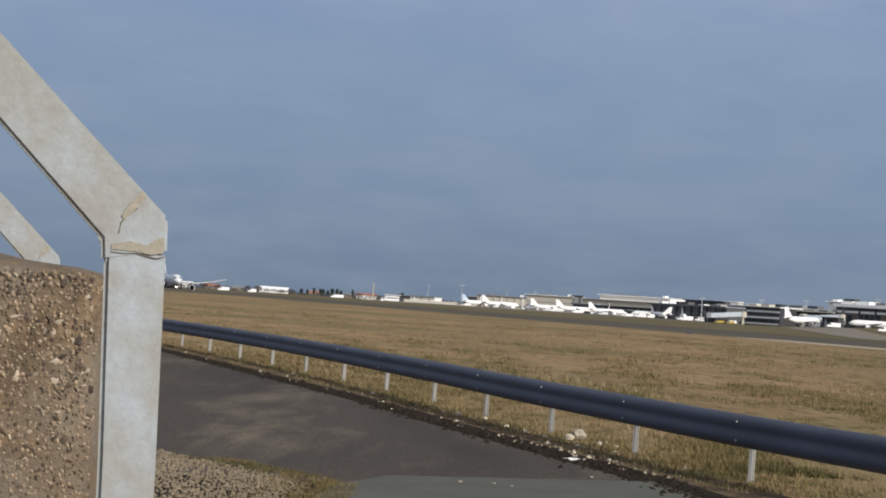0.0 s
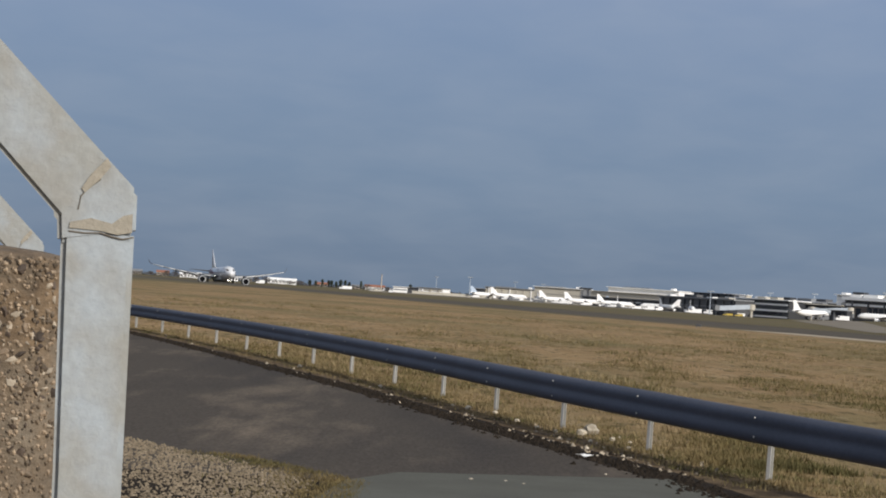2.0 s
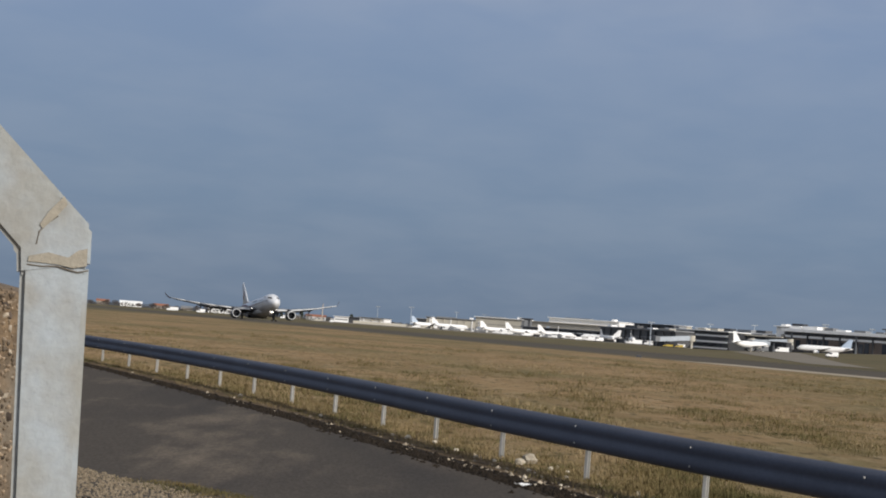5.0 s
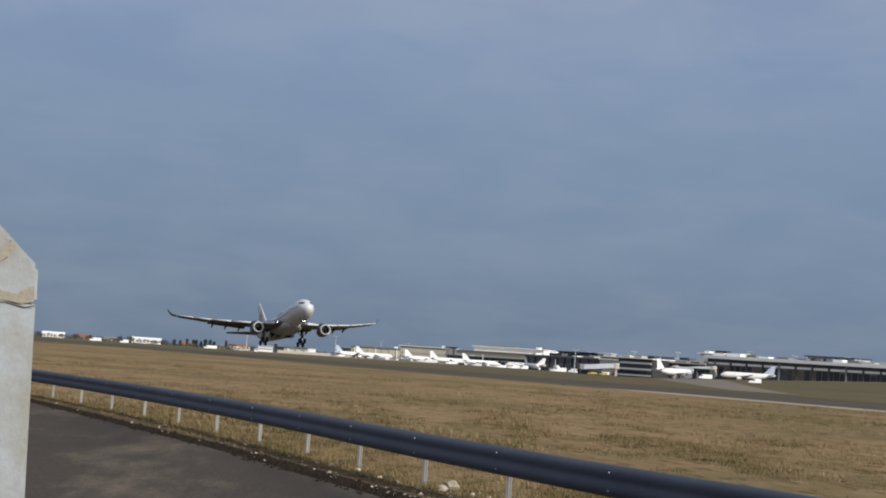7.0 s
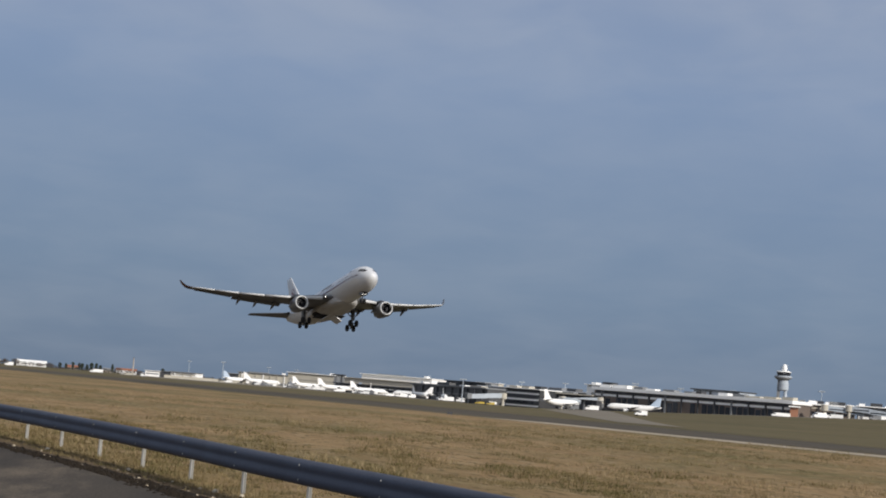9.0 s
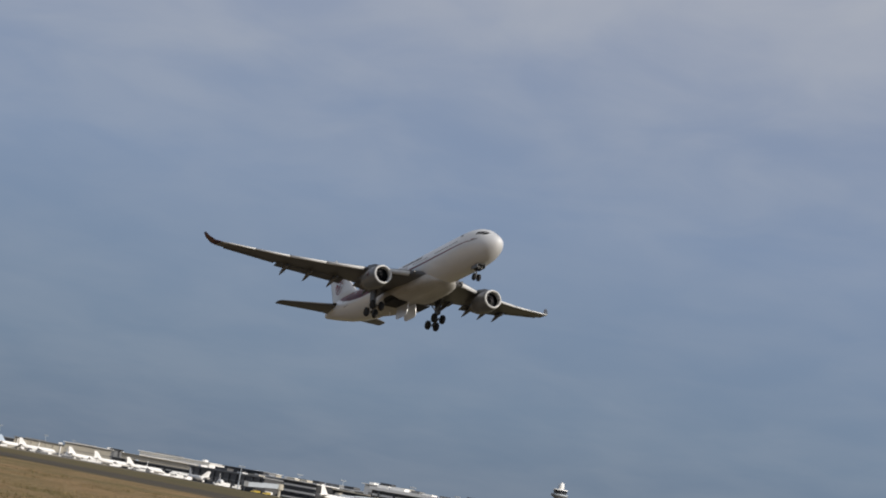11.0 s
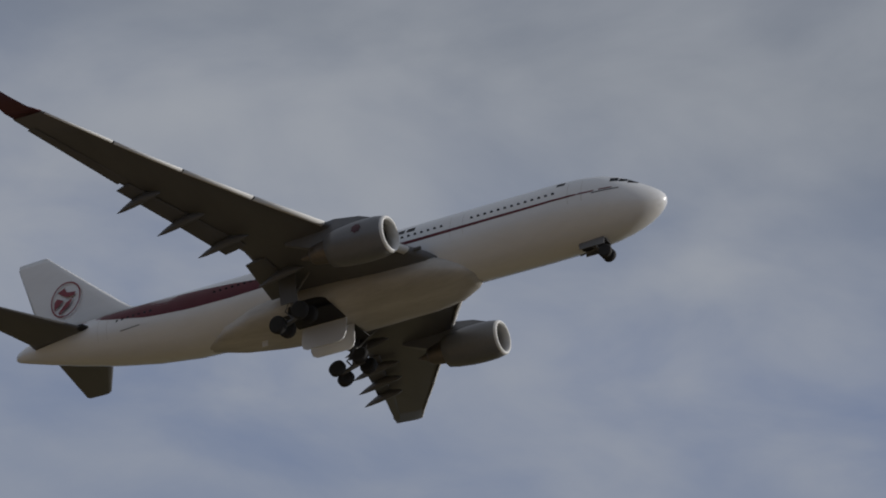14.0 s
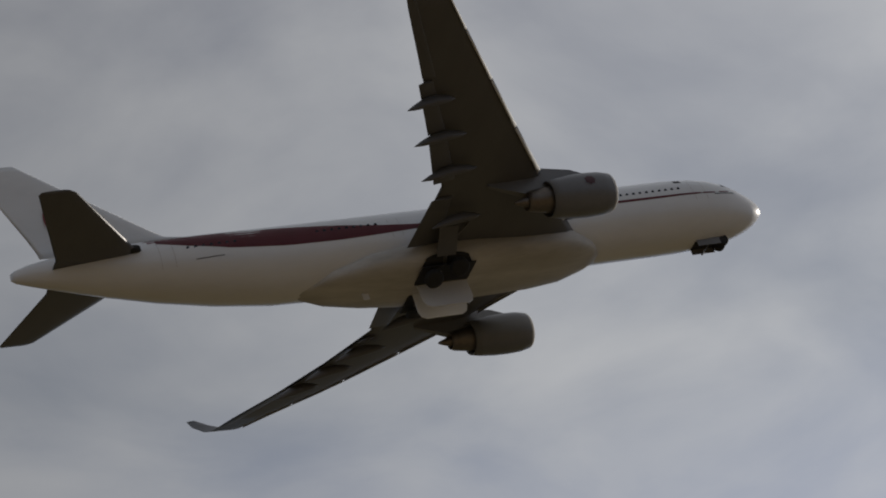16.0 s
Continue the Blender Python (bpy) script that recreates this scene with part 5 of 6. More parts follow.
# ---- the far side of the airfield ----
def build_parked():
    """A small parked twin-jet, seen from far away."""
    jet = new("parked_airliner")
    tagged(jet, "white narrow-body airliner parked on the apron", "airliner", "parked airliners")
    rings = []
    for x, top, bot, w in ((0, 3.3, 3.1, 0.1), (0.8, 4.2, 2.4, 1.0), (2.5, 5.3, 1.95, 1.7), (5, 5.75, 1.8, 1.97), (25, 5.75, 1.8, 1.97), (30, 5.7, 2.5, 1.7), (35, 5.4, 3.9, 0.9), (37.3, 5.0, 4.6, 0.2)):
        c, r = (top + bot) / 2, (top - bot) / 2
        rings.append([(-x, w * math.sin(2 * math.pi * k / 20), c + r * math.cos(2 * math.pi * k / 20)) for k in range(20)])
    part("fuselage", loft(rings), M["white_far"], jet, smooth=True)
    fin_me = part("fin", surface(((-28.5, 0, 5.2, 7.5, 0.08, 0), (-34.2, 0, 11.2, 2.6, 0.08, 0)), upright=True), M["white_far"], jet).data
    for s in (-1, 1):
        part("wing", surface(((-11.5, s * 1.0, 2.6, 7.2, 0.12, 0), (-15.0, s * 6.4, 3.1, 4.0, 0.11, 0), (-20.6, s * 17.0, 4.3, 1.5, 0.1, 0))), M["wing"], jet)
        part("tailplane", surface(((-31.5, s * 0.5, 4.7, 4.0, 0.1, 0), (-34.8, s * 6.2, 5.2, 1.4, 0.1, 0))), M["wing"], jet)
        e = part("engine", revolve(((0, 0.85), (-0.3, 1.05), (-1.8, 1.1), (-3.2, 0.8), (-3.6, 0.4)), 16), M["white_far"], jet)
        e.matrix_basis = pose(-11.2, s * 5.75, 1.55)
        for wy in (-0.45, 0.45):
            t = part("wheel", revolve(((-0.2, 0.3), (-0.2, 0.55), (0.2, 0.55), (0.2, 0.3)), 14), M["tyre"], jet)
            t.matrix_basis = pose(-18.0, s * 3.8 + wy, 0.55, 0, 0, 90)
        part("main_gear", tube(((-18, s * 3.8, 2.6), (-18, s * 3.8, 0.5)), 0.15, 8), M["leg"], jet)
    part("nose_gear", tube(((-5.2, 0, 2.1), (-5.2, 0, 0.35)), 0.12, 8), M["leg"], jet)
    t = part("wheel", revolve(((-0.25, 0.2), (-0.25, 0.36), (0.25, 0.36), (0.25, 0.2)), 14), M["tyre"], jet)
    t.matrix_basis = pose(-5.2, 0, 0.36, 0, 0, 90)
    # bearing and distance of the nose, heading, size, pale blue tail
    spots = ((1.42, 2250, 24, 1.0, True), (2.02, 2180, 10, 1.0, False), (2.40, 2120, -84, 0.95, False), (3.22, 2060, 18, 0.95, False), (3.20, 2140, 165, 0.9, True), (3.92, 1990, 12, 0.95, False),
             (4.25, 1940, -97, 0.95, False), (4.72, 1900, 14, 0.9, False), (4.86, 1850, 172, 0.9, False), (5.70, 1800, -76, 0.9, False), (6.20, 1760, -92, 0.9, False), (9.57, 1440, 44, 1.0, False),
             (10.28, 1420, 171, 0.92, True), (18.75, 1600, 105, 1.0, False))
    for k, (az, d, h, size, blue) in enumerate(spots):
        x, y, z = polar(az, d)
        m = pose(x, y, z + 0.03, 0, 0, h)
        other = jet if k == 0 else copy_thing(jet, m)
        other.matrix_basis = m @ Matrix.Diagonal((size, size, size, 1))
        if blue:
            tagged(other, "white narrow-body airliner with pale blue tail parked on the apron", "airliner", "parked airliners")
            for ch in other.children:
                if ch.name.startswith("fin"):
                    ch.data = ch.data.copy()
                    ch.data.materials[0] = M["tail_blue"]
        else:
            tagged(other, "white narrow-body airliner parked on the apron", "airliner", "parked airliners")
            if k > 0:
                for ch in other.children:
                    if ch.name.startswith("fin"):
                        ch.data = fin_me
    return jet


def jet_bridge(az, d, heading, label="grey sloping passenger boarding bridge on a steel leg"):
    """A boarding bridge: round head at the terminal, two telescoping tunnels that slope down, a cab, a wheeled leg."""
    x, y, z = polar(az, d)
    th = new("boarding_bridge")
    th.matrix_basis = pose(x, y, z, 0, 0, heading)
    tagged(th, label, "boarding bridge", "boarding bridges")
    part("rotunda", tube(((0, 0, 0), (0, 0, 4.6), (0, 0, 4.7), (0, 0, 8.4)), (0.9, 0.9, 2.3, 2.3), 16), M["beige"], th)
    for name, x0, x1, z0, z1, w in (("inner_tunnel", 1.6, 13.0, 5.2, 4.3, 1.35), ("outer_tunnel", 12.0, 24.0, 4.2, 3.2, 1.6)):
        bm = bmesh.new()
        ends = [[bm.verts.new((px, sy * w, pz + h)) for sy, h in ((-1, 0), (1, 0), (1, 2.9), (-1, 2.9))] for px, pz in ((x0, z0), (x1, z1))]
        for k in range(4):
            bm.faces.new((ends[0][k], ends[0][(k + 1) % 4], ends[1][(k + 1) % 4], ends[1][k]))
        bm.faces.new(ends[0][::-1])
        bm.faces.new(ends[1])
        bmesh.ops.recalc_face_normals(bm, faces=bm.faces)
        tun = part(name, bm, M["tower_far"], th, "grey ribbed tunnel")
        part("window_strip", box(x0 + 1, x1 - 1, -w - 0.06, -w, min(z0, z1) + 1.3, min(z0, z1) + 2.0), M["pane_far"], tun)
    part("cab", box(23.6, 27.0, -1.9, 1.9, 3.0, 6.4, 0.3), M["grey_far"], th, "dark bridge cab")
    for sy in (-1.4, 1.4):
        part("leg", tube(((18, sy, 0.5), (18, sy, 3.6)), 0.25, 8), M["leg"], th)
    part("wheel_beam", box(17.2, 18.8, -1.7, 1.7, 0, 0.9, 0.1), M["dark_far"], th)


def hall(name, az0, d0, az1, d1, z0, z1, depth, mat, label, roof=None, bays=0, bands=(), category="building", panes=(), plant=0):
    """A long building whose front runs between two bearings; parts: wall, roof, piers, window bands."""
    a, b = Vector(polar(az0, d0)), Vector(polar(az1, d1))
    L = (b - a).to_2d().length
    ang = math.degrees(math.atan2(b.y - a.y, b.x - a.x))
    th = new(name)
    base = min(a.z, b.z)
    th.matrix_basis = pose(a.x, a.y, base, 0, 0, ang)
    tagged(th, label, category)
    part("wall", box(0, L, 0, depth, -1.0, z1), mat, th)
    if roof:
        part("roof", box(-1.2, L + 1.2, -2.2, depth, z1, z1 + roof[1], 0.15), roof[0], th)
    for z, h, m in bands:
        part("window_band", box(0.8, L - 0.8, -0.25, 0.0, z, z + h), m, th)
    if panes:
        # glazed panels between slim mullions: number, sill height, head height
        n, lo, hi = panes
        for k in range(n):
            rnd = random.Random(k * 7 + n)
            if rnd.random() < 0.22:
                continue
            x = L * k / n
            part("window", box(x + 0.35, x + L / n - 0.35, -0.14, 0.0, lo + rnd.choice((0, 0, 0.6)), hi - rnd.choice((0, 0, 0.8))), M["pane_far"], th)
    for k in range(plant):
        # rooftop plant, vents and masts
        rnd = random.Random(k * 13 + plant)
        x, w, h = L * (k + rnd.uniform(0.2, 0.8)) / plant, rnd.uniform(1.5, 0.35 * L / plant + 1.6), rnd.uniform(0.8, 2.2)
        top = z1 + (roof[1] if roof else 0)
        part("roof_unit", box(x - w, x + w, 3, 9, top, top + h, 0.1), M[rnd.choice(("grey_far", "white_far", "dark_far", "beige"))], th)
    for k in range(bays):
        x = L * (k + 0.5) / bays
        part("pier", box(x - 0.5, x + 0.5, -0.9, 0.0, -1.0, z1 - 0.6), (M["beige"] if k % 3 else M["white_far"]) if mat in (M["white_far"], M["beige"]) else (M["dark_far"] if k % 4 else M["grey_far"]), th)
    return th


def light_mast(az, d, h, label="tall steel floodlight mast on the apron"):
    x, y, z = polar(az, d)
    th = new("floodlight_mast")
    th.matrix_basis = pose(x, y, z)
    tagged(th, label, "floodlight mast", "floodlight masts")
    part("mast", tube(((0, 0, -0.5), (0, 0, h)), (0.45, 0.22), 10), M["tower_far"], th)
    part("crown", box(-2.6, 2.6, -0.5, 0.5, h - 0.2, h + 0.5, 0.1), M["grey_far"], th)
    for k in range(4):
        part("floodlight", box(-2.3 + 1.3 * k, -1.6 + 1.3 * k, -0.75, -0.3, h - 0.1, h + 0.7, 0.06), M["tower_far"], th)


def vehicle(az, d, L, H, mat, heading, label, kind="van"):
    x, y, z = polar(az, d)
    th = new(kind)
    th.matrix_basis = pose(x, y, z + 0.03, 0, 0, heading)
    tagged(th, label, kind)
    bm = bmesh.new()
    prof = ((0, 0.45), (L, 0.45), (L, H), (1.6, H), (0.85, H * 0.62), (0, H * 0.52))
    w = 1.0
    fr = [bm.verts.new((px, -w, pz)) for px, pz in prof]
    bk = [bm.verts.new((px, w, pz)) for px, pz in prof]
    bm.faces.new(fr)
    bm.faces.new(bk[::-1])
    for k in range(6):
        bm.faces.new((fr[k], bk[k], bk[(k + 1) % 6], fr[(k + 1) % 6]))
    bmesh.ops.recalc_face_normals(bm, faces=bm.faces)
    bmesh.ops.bevel(bm, geom=bm.edges[:], offset=0.08, segments=2, affect="EDGES")
    part("body", bm, mat, th)
    part("side_window", box(1.0, 2.2, -1.02, 1.02, H * 0.62, H * 0.9), M["pane_far"], th)
    for x_ in (0.9, L - 0.9):
        for y_ in (-0.85, 0.85):
            t = part("wheel", revolve(((-0.12, 0.2), (-0.12, 0.38), (0.12, 0.38), (0.12, 0.2)), 14), M["tyre"], th)
            t.matrix_basis = pose(x_, y_, 0.38, 0, 0, 90)


def house(az, d, L, W, H, mat, label, roof):
    x, y, z = polar(az, d)
    th = new("house")
    th.matrix_basis = pose(x, y, z, 0, 0, -az)
    tagged(th, label, "house", "village houses")
    part("wall", box(-L / 2, L / 2, 0, W, -0.5, H), mat, th)
    bm = bmesh.new()
    e = 0.5
    v = [bm.verts.new(p) for p in ((-L / 2 - e, -e, H - 0.1), (L / 2 + e, -e, H - 0.1), (L / 2 + e, W + e, H - 0.1), (-L / 2 - e, W + e, H - 0.1), (-L / 2 - e, W / 2, H + W * 0.3), (L / 2 + e, W / 2, H + W * 0.3))]
    for f in ((0, 1, 5, 4), (2, 3, 4, 5), (0, 4, 3), (1, 2, 5), (0, 3, 2, 1)):
        bm.faces.new([v[k] for k in f])
    bmesh.ops.recalc_face_normals(bm, faces=bm.faces)
    part("roof", bm, roof, th)
    n = max(2, int(L / 4))
    for k in range(n):
        cx = -L / 2 + L * (k + 0.5) / n
        part("window", box(cx - 0.7, cx + 0.7, -0.12, 0.0, H * 0.4, H * 0.78), M["pane_far"], th)


def tree(az, d, h, w, evergreen, seed):
    """Tapered trunk with limbs and a crown of many small clumps."""
    rnd = random.Random(seed)
    x, y, z = polar(az, d)
    th = new("tree")
    th.matrix_basis = pose(x, y, z)
    tagged(th, "dark narrow evergreen tree on the skyline" if evergreen else "bare winter tree on the skyline", "tree", "skyline trees")
    bm = tube(((0, 0, -0.3), (0.1, 0, h * 0.4), (0.0, 0.1, h * 0.9)), (h * 0.03, h * 0.022, h * 0.006), 8)
    for k in range(9):
        a, b = rnd.uniform(0, 6.28), rnd.uniform(0.3, 0.75) * h
        r = w * 0.42 * (1 if not evergreen else 0.6)
        tube(((0, 0, b), (r * 0.5 * math.cos(a), r * 0.5 * math.sin(a), b + h * 0.09), (r * math.cos(a), r * math.sin(a), b + h * 0.2)), (h * 0.012, h * 0.008, h * 0.003), 5, bm)
    part("trunk", bm, M["bark"], th)
    v, f = [], []
    for _ in range(700):
        q = rnd.random()
        zz = h * (0.12 + 0.86 * q) if evergreen else h * (0.32 + 0.66 * q)
        rr = (w * 0.5 * (math.sin(math.pi * min(1, 0.12 + 0.9 * (1 - q) ** 0.8)) if evergreen else math.sin(math.pi * (0.12 + 0.84 * q)) ** 0.7)) * rnd.random() ** 0.45
        rr *= 1 + 0.35 * noise.noise(Vector((zz * 0.5, seed, rr)))
        a = rnd.uniform(0, 6.28)
        c = Vector((rr * math.cos(a), rr * math.sin(a), zz))
        s = h * rnd.uniform(0.02, 0.045)
        b = len(v)
        v += [tuple(c + Vector((rnd.gauss(0, s), rnd.gauss(0, s), rnd.gauss(0, s)))) for _k in range(4)]
        f += [(b, b + 1, b + 2), (b, b + 2, b + 3)]
    me = bpy.data.meshes.new("crown")
    me.from_pydata(v, [], f)
    me.materials.append(M["leaf"] if evergreen else M["twig"])
    cr = new("crown", me)
    cr.parent = th


def build_tower():
    x, y, z = polar(14.62, 1750)
    th = new("control_tower")
    th.matrix_basis = pose(x, y, z, 0, 0, -14.6)
    tagged(th, "pale concrete airport control tower with glazed cab and side shaft", "control tower")
    pale = M["tower_far"]
    th.scale = (1.15, 1.15, 1.1)
    part("shaft", tube(((2.3, 0, -1), (2.1, 0, 22)), (1.25, 1.1), 20), pale, th, "pale bluish round shaft", smooth=True)
    part("lift_shaft", box(-3.5, -1.5, -1.3, 1.3, -1, 27, 0.2), M["grey_far"], th, "grey square lift shaft")
    part("landing", tube(((0.6, 0, 19.4), (0.6, 0, 20.2), (0.6, 0, 24.2), (0.4, 0, 26.8)), (2.4, 3.4, 3.4, 2.8), 20), pale, th)
    part("deck", tube(((0, 0, 26.6), (0, 0, 28.2), (0, 0, 28.9)), (3.2, 5.6, 5.8), 24), M["grey_far"], th, "wide flat grey deck")
    part("deck_rail", tube(((0, 0, 28.9), (0, 0, 29.8)), (5.7, 5.7), 24), pale, th)
    part("cab_glass", tube(((0.2, 0, 29.6), (0.2, 0, 32.4)), (4.0, 4.8), 16), M["pane_far"], th, "dark cab glazing")
    part("cab_roof", tube(((0.2, 0, 32.4), (0.2, 0, 33.2)), (5.0, 4.4), 20), M["white_far"], th)
    part("radome", tube(((0.6, 0, 33.2), (0.6, 0, 35.4), (0.6, 0, 37.2), (0.6, 0, 38.0)), (1.6, 1.8, 1.3, 0.4), 16), M["white_far"], th, "white radome", smooth=True)
    part("antenna", tube(((-1.8, 0, 33.2), (-1.8, 0, 37.0)), 0.12, 6), M["leg"], th)


def build_far_side():
    W, B, G, D, BR, P = M["white_far"], M["beige"], M["grey_far"], M["dark_far"], M["brown_far"], M["pane_far"]
    # village and sheds
    for k, (az, L, H, roof) in enumerate(((-8.6, 20, 6, "tile_roof"), (-7.9, 16, 5, "grey_far"), (-7.2, 14, 6, "tile_roof"), (-6.5, 24, 6, "white_far"), (-5.75, 16, 5, "tile_roof"), (-5.1, 13, 4.5, "grey_far"),
                                          (-4.2, 32, 6.5, "white_far"), (-3.2, 14, 4, "tile_roof"), (-2.3, 12, 4, "grey_far"), (-1.85, 22, 5.5, "tile_roof"))):
        house(az, 2500 + 40 * (k % 3), L, 8, H * 0.70, M["plaster"] if k % 3 else W, "pale village house with " + {"tile_roof": "clay tile roof", "grey_far": "grey roof", "white_far": "white metal roof"}[roof], M[roof])
    for k in range(30):
        rnd = random.Random(100 + k)
        az = (-3.75, -3.5, -3.18, -2.95, -2.72, -2.5, -2.2, -2.05, -0.95, -5.95, -5.6, -5.35, -4.85, -4.6, -4.0, -6.3, -6.9, -7.5, -8.2, -1.5, -0.55, -1.15, -7.1, -3.35, -3.02, 0.05, 1.0, 1.2, -2.83, -2.6)[k]
        ever = k in (1, 2, 3, 4, 5, 6, 8, 23, 24, 28, 29)
        tree(az, 2380 + rnd.uniform(0, 90), rnd.uniform(6, 9.5) if ever else rnd.uniform(4, 7), rnd.uniform(2.6, 4) if ever else rnd.uniform(6, 11), ever, 20 + k)
    # scrub and bare copses that close the village off
    rnd = random.Random(41)
    v, f = [], []
    for _ in range(16000):
        az = rnd.uniform(-10.5, 0.8)
        h = max(0.6, 3.4 + 3.2 * noise.noise(Vector((az * 2.2, 3.0, 0))) + 1.6 * noise.noise(Vector((az * 9.0, 8.0, 0))))
        x, y, z = polar(az, 2470 + 60 * rnd.random())
        c = Vector((x, y, z + h * rnd.random() ** 1.2))
        b = len(v)
        v += [tuple(c + Vector((rnd.gauss(0, 0.45), rnd.gauss(0, 0.45), rnd.gauss(0, 0.35)))) for _k in range(3)]
        f.append((b, b + 1, b + 2))
    me = bpy.data.meshes.new("far_scrub")
    me.from_pydata(v, [], f)
    me.materials.append(M["scrub"])
    tagged(new("far_scrub", me), "dark bare scrub and hedges along the far field edge", "scrub", kind="stuff")
    x, y, z = polar(-1.69, 2450)
    th = new("chimney")
    th.matrix_basis = pose(x, y, z)
    tagged(th, "slim pale brown chimney above the village", "chimney")
    part("stack", tube(((0, 0, -0.5), (0, 0, 18.0)), (0.75, 0.5), 14), M["plaster"], th)
    part("rim", tube(((0, 0, 18.0), (0, 0, 18.5)), 0.65, 14), G, th)
    hall("shed", -1.38, 2300, -1.02, 2300, 0, 5.6, 18, W, "white metal storage shed", (W, 0.4), 0, ((2.2, 1.2, G),))
    hall("shed", -1.02, 2330, -0.72, 2330, 0, 6.0, 18, D, "dark metal storage shed", (G, 0.4))
    hall("shed", -0.74, 2300, -0.12, 2290, 0, 6.4, 20, W, "long white storage shed", (G, 0.5), 3, ((3.6, 1.2, B),))
    hall("airfield_wall", -0.9, 2240, 1.2, 2240, 0, 2.6, 2, B, "low pale concrete boundary wall", None, category="wall")
    hall("hangar", 0.62, 2420, 0.95, 2420, 0, 9.5, 30, D, "small dark aircraft hangar", (G, 0.8), 2)
    hall("hangar", 0.95, 2430, 2.2, 2420, 0, 12.0, 40, B, "low beige hangar with dark doors", (G, 0.8), 7, ((1.0, 2.4, G),), plant=2)
    hall("cargo_building", 2.19, 2350, 3.38, 2330, 0, 15.6, 30, B, "beige concrete cargo building", (W, 0.6), 0, ((1.0, 4.6, G), (8.6, 0.4, G)), plant=2)
    hall("office_building", 3.36, 2330, 3.62, 2330, 0, 17.0, 30, G, "grey stair tower beside the cargo building", (D, 0.8), 2)
    hall("terminal_west", 3.62, 2240, 5.45, 2200, 0, 14.6, 40, B, "pale beige terminal building with white upper storey", (B, 0.4), 0, ((1.0, 6.4, D), (8.4, 0.6, W), (11.0, 0.4, G)))
    hall("upper_storey", 4.05, 2255, 5.82, 2215, 0, 19.4, 30, W, "white set-back upper storey of the terminal", (W, 0.7), 0, plant=2)
    hall("pier_building", 3.4, 2060, 5.6, 1950, 0, 7.8, 16, D, "low dark boarding pier with glass front", (G, 1.0), 12, ((5.2, 0.7, W),), panes=(24, 1.6, 4.8))
    hall("pier_building", 5.35, 1960, 7.25, 1830, 0, 12.0, 18, D, "long dark boarding pier with grey roof", (G, 1.3), 10, ((6.0, 0.8, G),), panes=(22, 1.6, 5.4), plant=4)
    hall("terminal_hall", 7.05, 1900, 10.1, 1720, 0, 14.4, 40, D, "dark glazed terminal hall with white roof edge", (W, 0.9), 14, ((9.6, 0.9, G), (12.4, 0.7, W)), panes=(26, 2.0, 8.6), plant=7)
    hall("roof_plant", 6.2, 1960, 7.2, 1900, 0, 17.4, 12, D, "dark plant rooms on the terminal roof", (G, 0.6), 4, category="plant room")
    hall("roof_plant", 7.0, 1930, 7.45, 1920, 0, 17.8, 12, B, "beige plant room on the terminal roof", (W, 0.5), 2, category="plant room")
    # three-storey pier head with pale floor bands
    hall("gate_building", 7.72, 1500, 8.58, 1480, 0, 12.2, 26, D, "three-storey dark pier head with white floor bands", (W, 0.6), 0, ((1.0, 1.0, W), (4.9, 1.3, W), (8.9, 1.2, W)), panes=(12, 2.4, 4.6), plant=3)
    hall("link_building", 8.58, 1500, 9.9, 1480, 0, 10.6, 20, D, "dark glazed link building behind the parked airliner", (B, 0.8), 5, ((7.6, 0.8, G),), panes=(12, 2.2, 6.6), plant=2)
    hall("gate_lobby", 6.7, 1490, 7.1, 1480, 0, 6.4, 8, D, "dark gate lobby under the boarding bridges", (G, 0.5), 2, ((3.6, 1.0, P),))
    hall("gate_lobby", 9.62, 1400, 10.02, 1395, 0, 6.2, 7, D, "dark gate lobby under the boarding bridges", (G, 0.5), 2, ((3.8, 1.2, P),))
    for az, d, h in ((7.66, 1470, 200), (9.15, 1465, -18), (10.1, 1440, 176), (15.7, 1400, -10), (16.3, 1400, -24)):
        jet_bridge(az, d, h)
    hall("terminal_south", 9.95, 1480, 14.9, 1400, 0, 13.6, 50, BR, "long brown terminal with pale overhanging roof", (W, 2.1), 12, ((0.0, 2.2, D), (10.0, 1.4, W), (11.8, 1.5, D)), panes=(34, 2.6, 9.4), plant=12)
    hall("roof_storey", 9.75, 1500, 10.95, 1480, 0, 16.8, 20, W, "white set-back roof storey", (W, 0.5), 0, ((15.9, 0.5, G),), plant=4)
    hall("roof_storey", 12.42, 1470, 13.58, 1450, 0, 16.0, 18, M["tower_far"], "grey-blue set-back roof storey", (D, 0.7), 4, ((15.2, 0.4, D),))
    hall("kiosk", 14.85, 1395, 15.05, 1395, 0, 6.2, 8, M["orange"], "small orange-panelled kiosk beside the terminal", (W, 0.8))
    hall("terminal_annex", 15.05, 1420, 16.45, 1420, 0, 8.6, 30, BR, "brown terminal annex with white canopy", (W, 0.9), 7, ((0.5, 1.4, W), (3.0, 1.8, P), (6.4, 0.9, B)), plant=7)
    hall("terminal_annex", 16.5, 1450, 17.7, 1450, 0, 8.6, 25, D, "dark flat-roofed terminal annex", (W, 0.6), 5, ((0.8, 1.8, W), (4.6, 1.2, W), (7.2, 0.7, G)), plant=4)
    hall("shed", 19.6, 1480, 20.25, 1480, 0, 3.6, 12, W, "low white service shed", (G, 0.4), 2)
    hall("shed", 20.2, 1450, 21.4, 1450, 0, 3.8, 12, W, "low white service shed", (W, 0.4), 2)
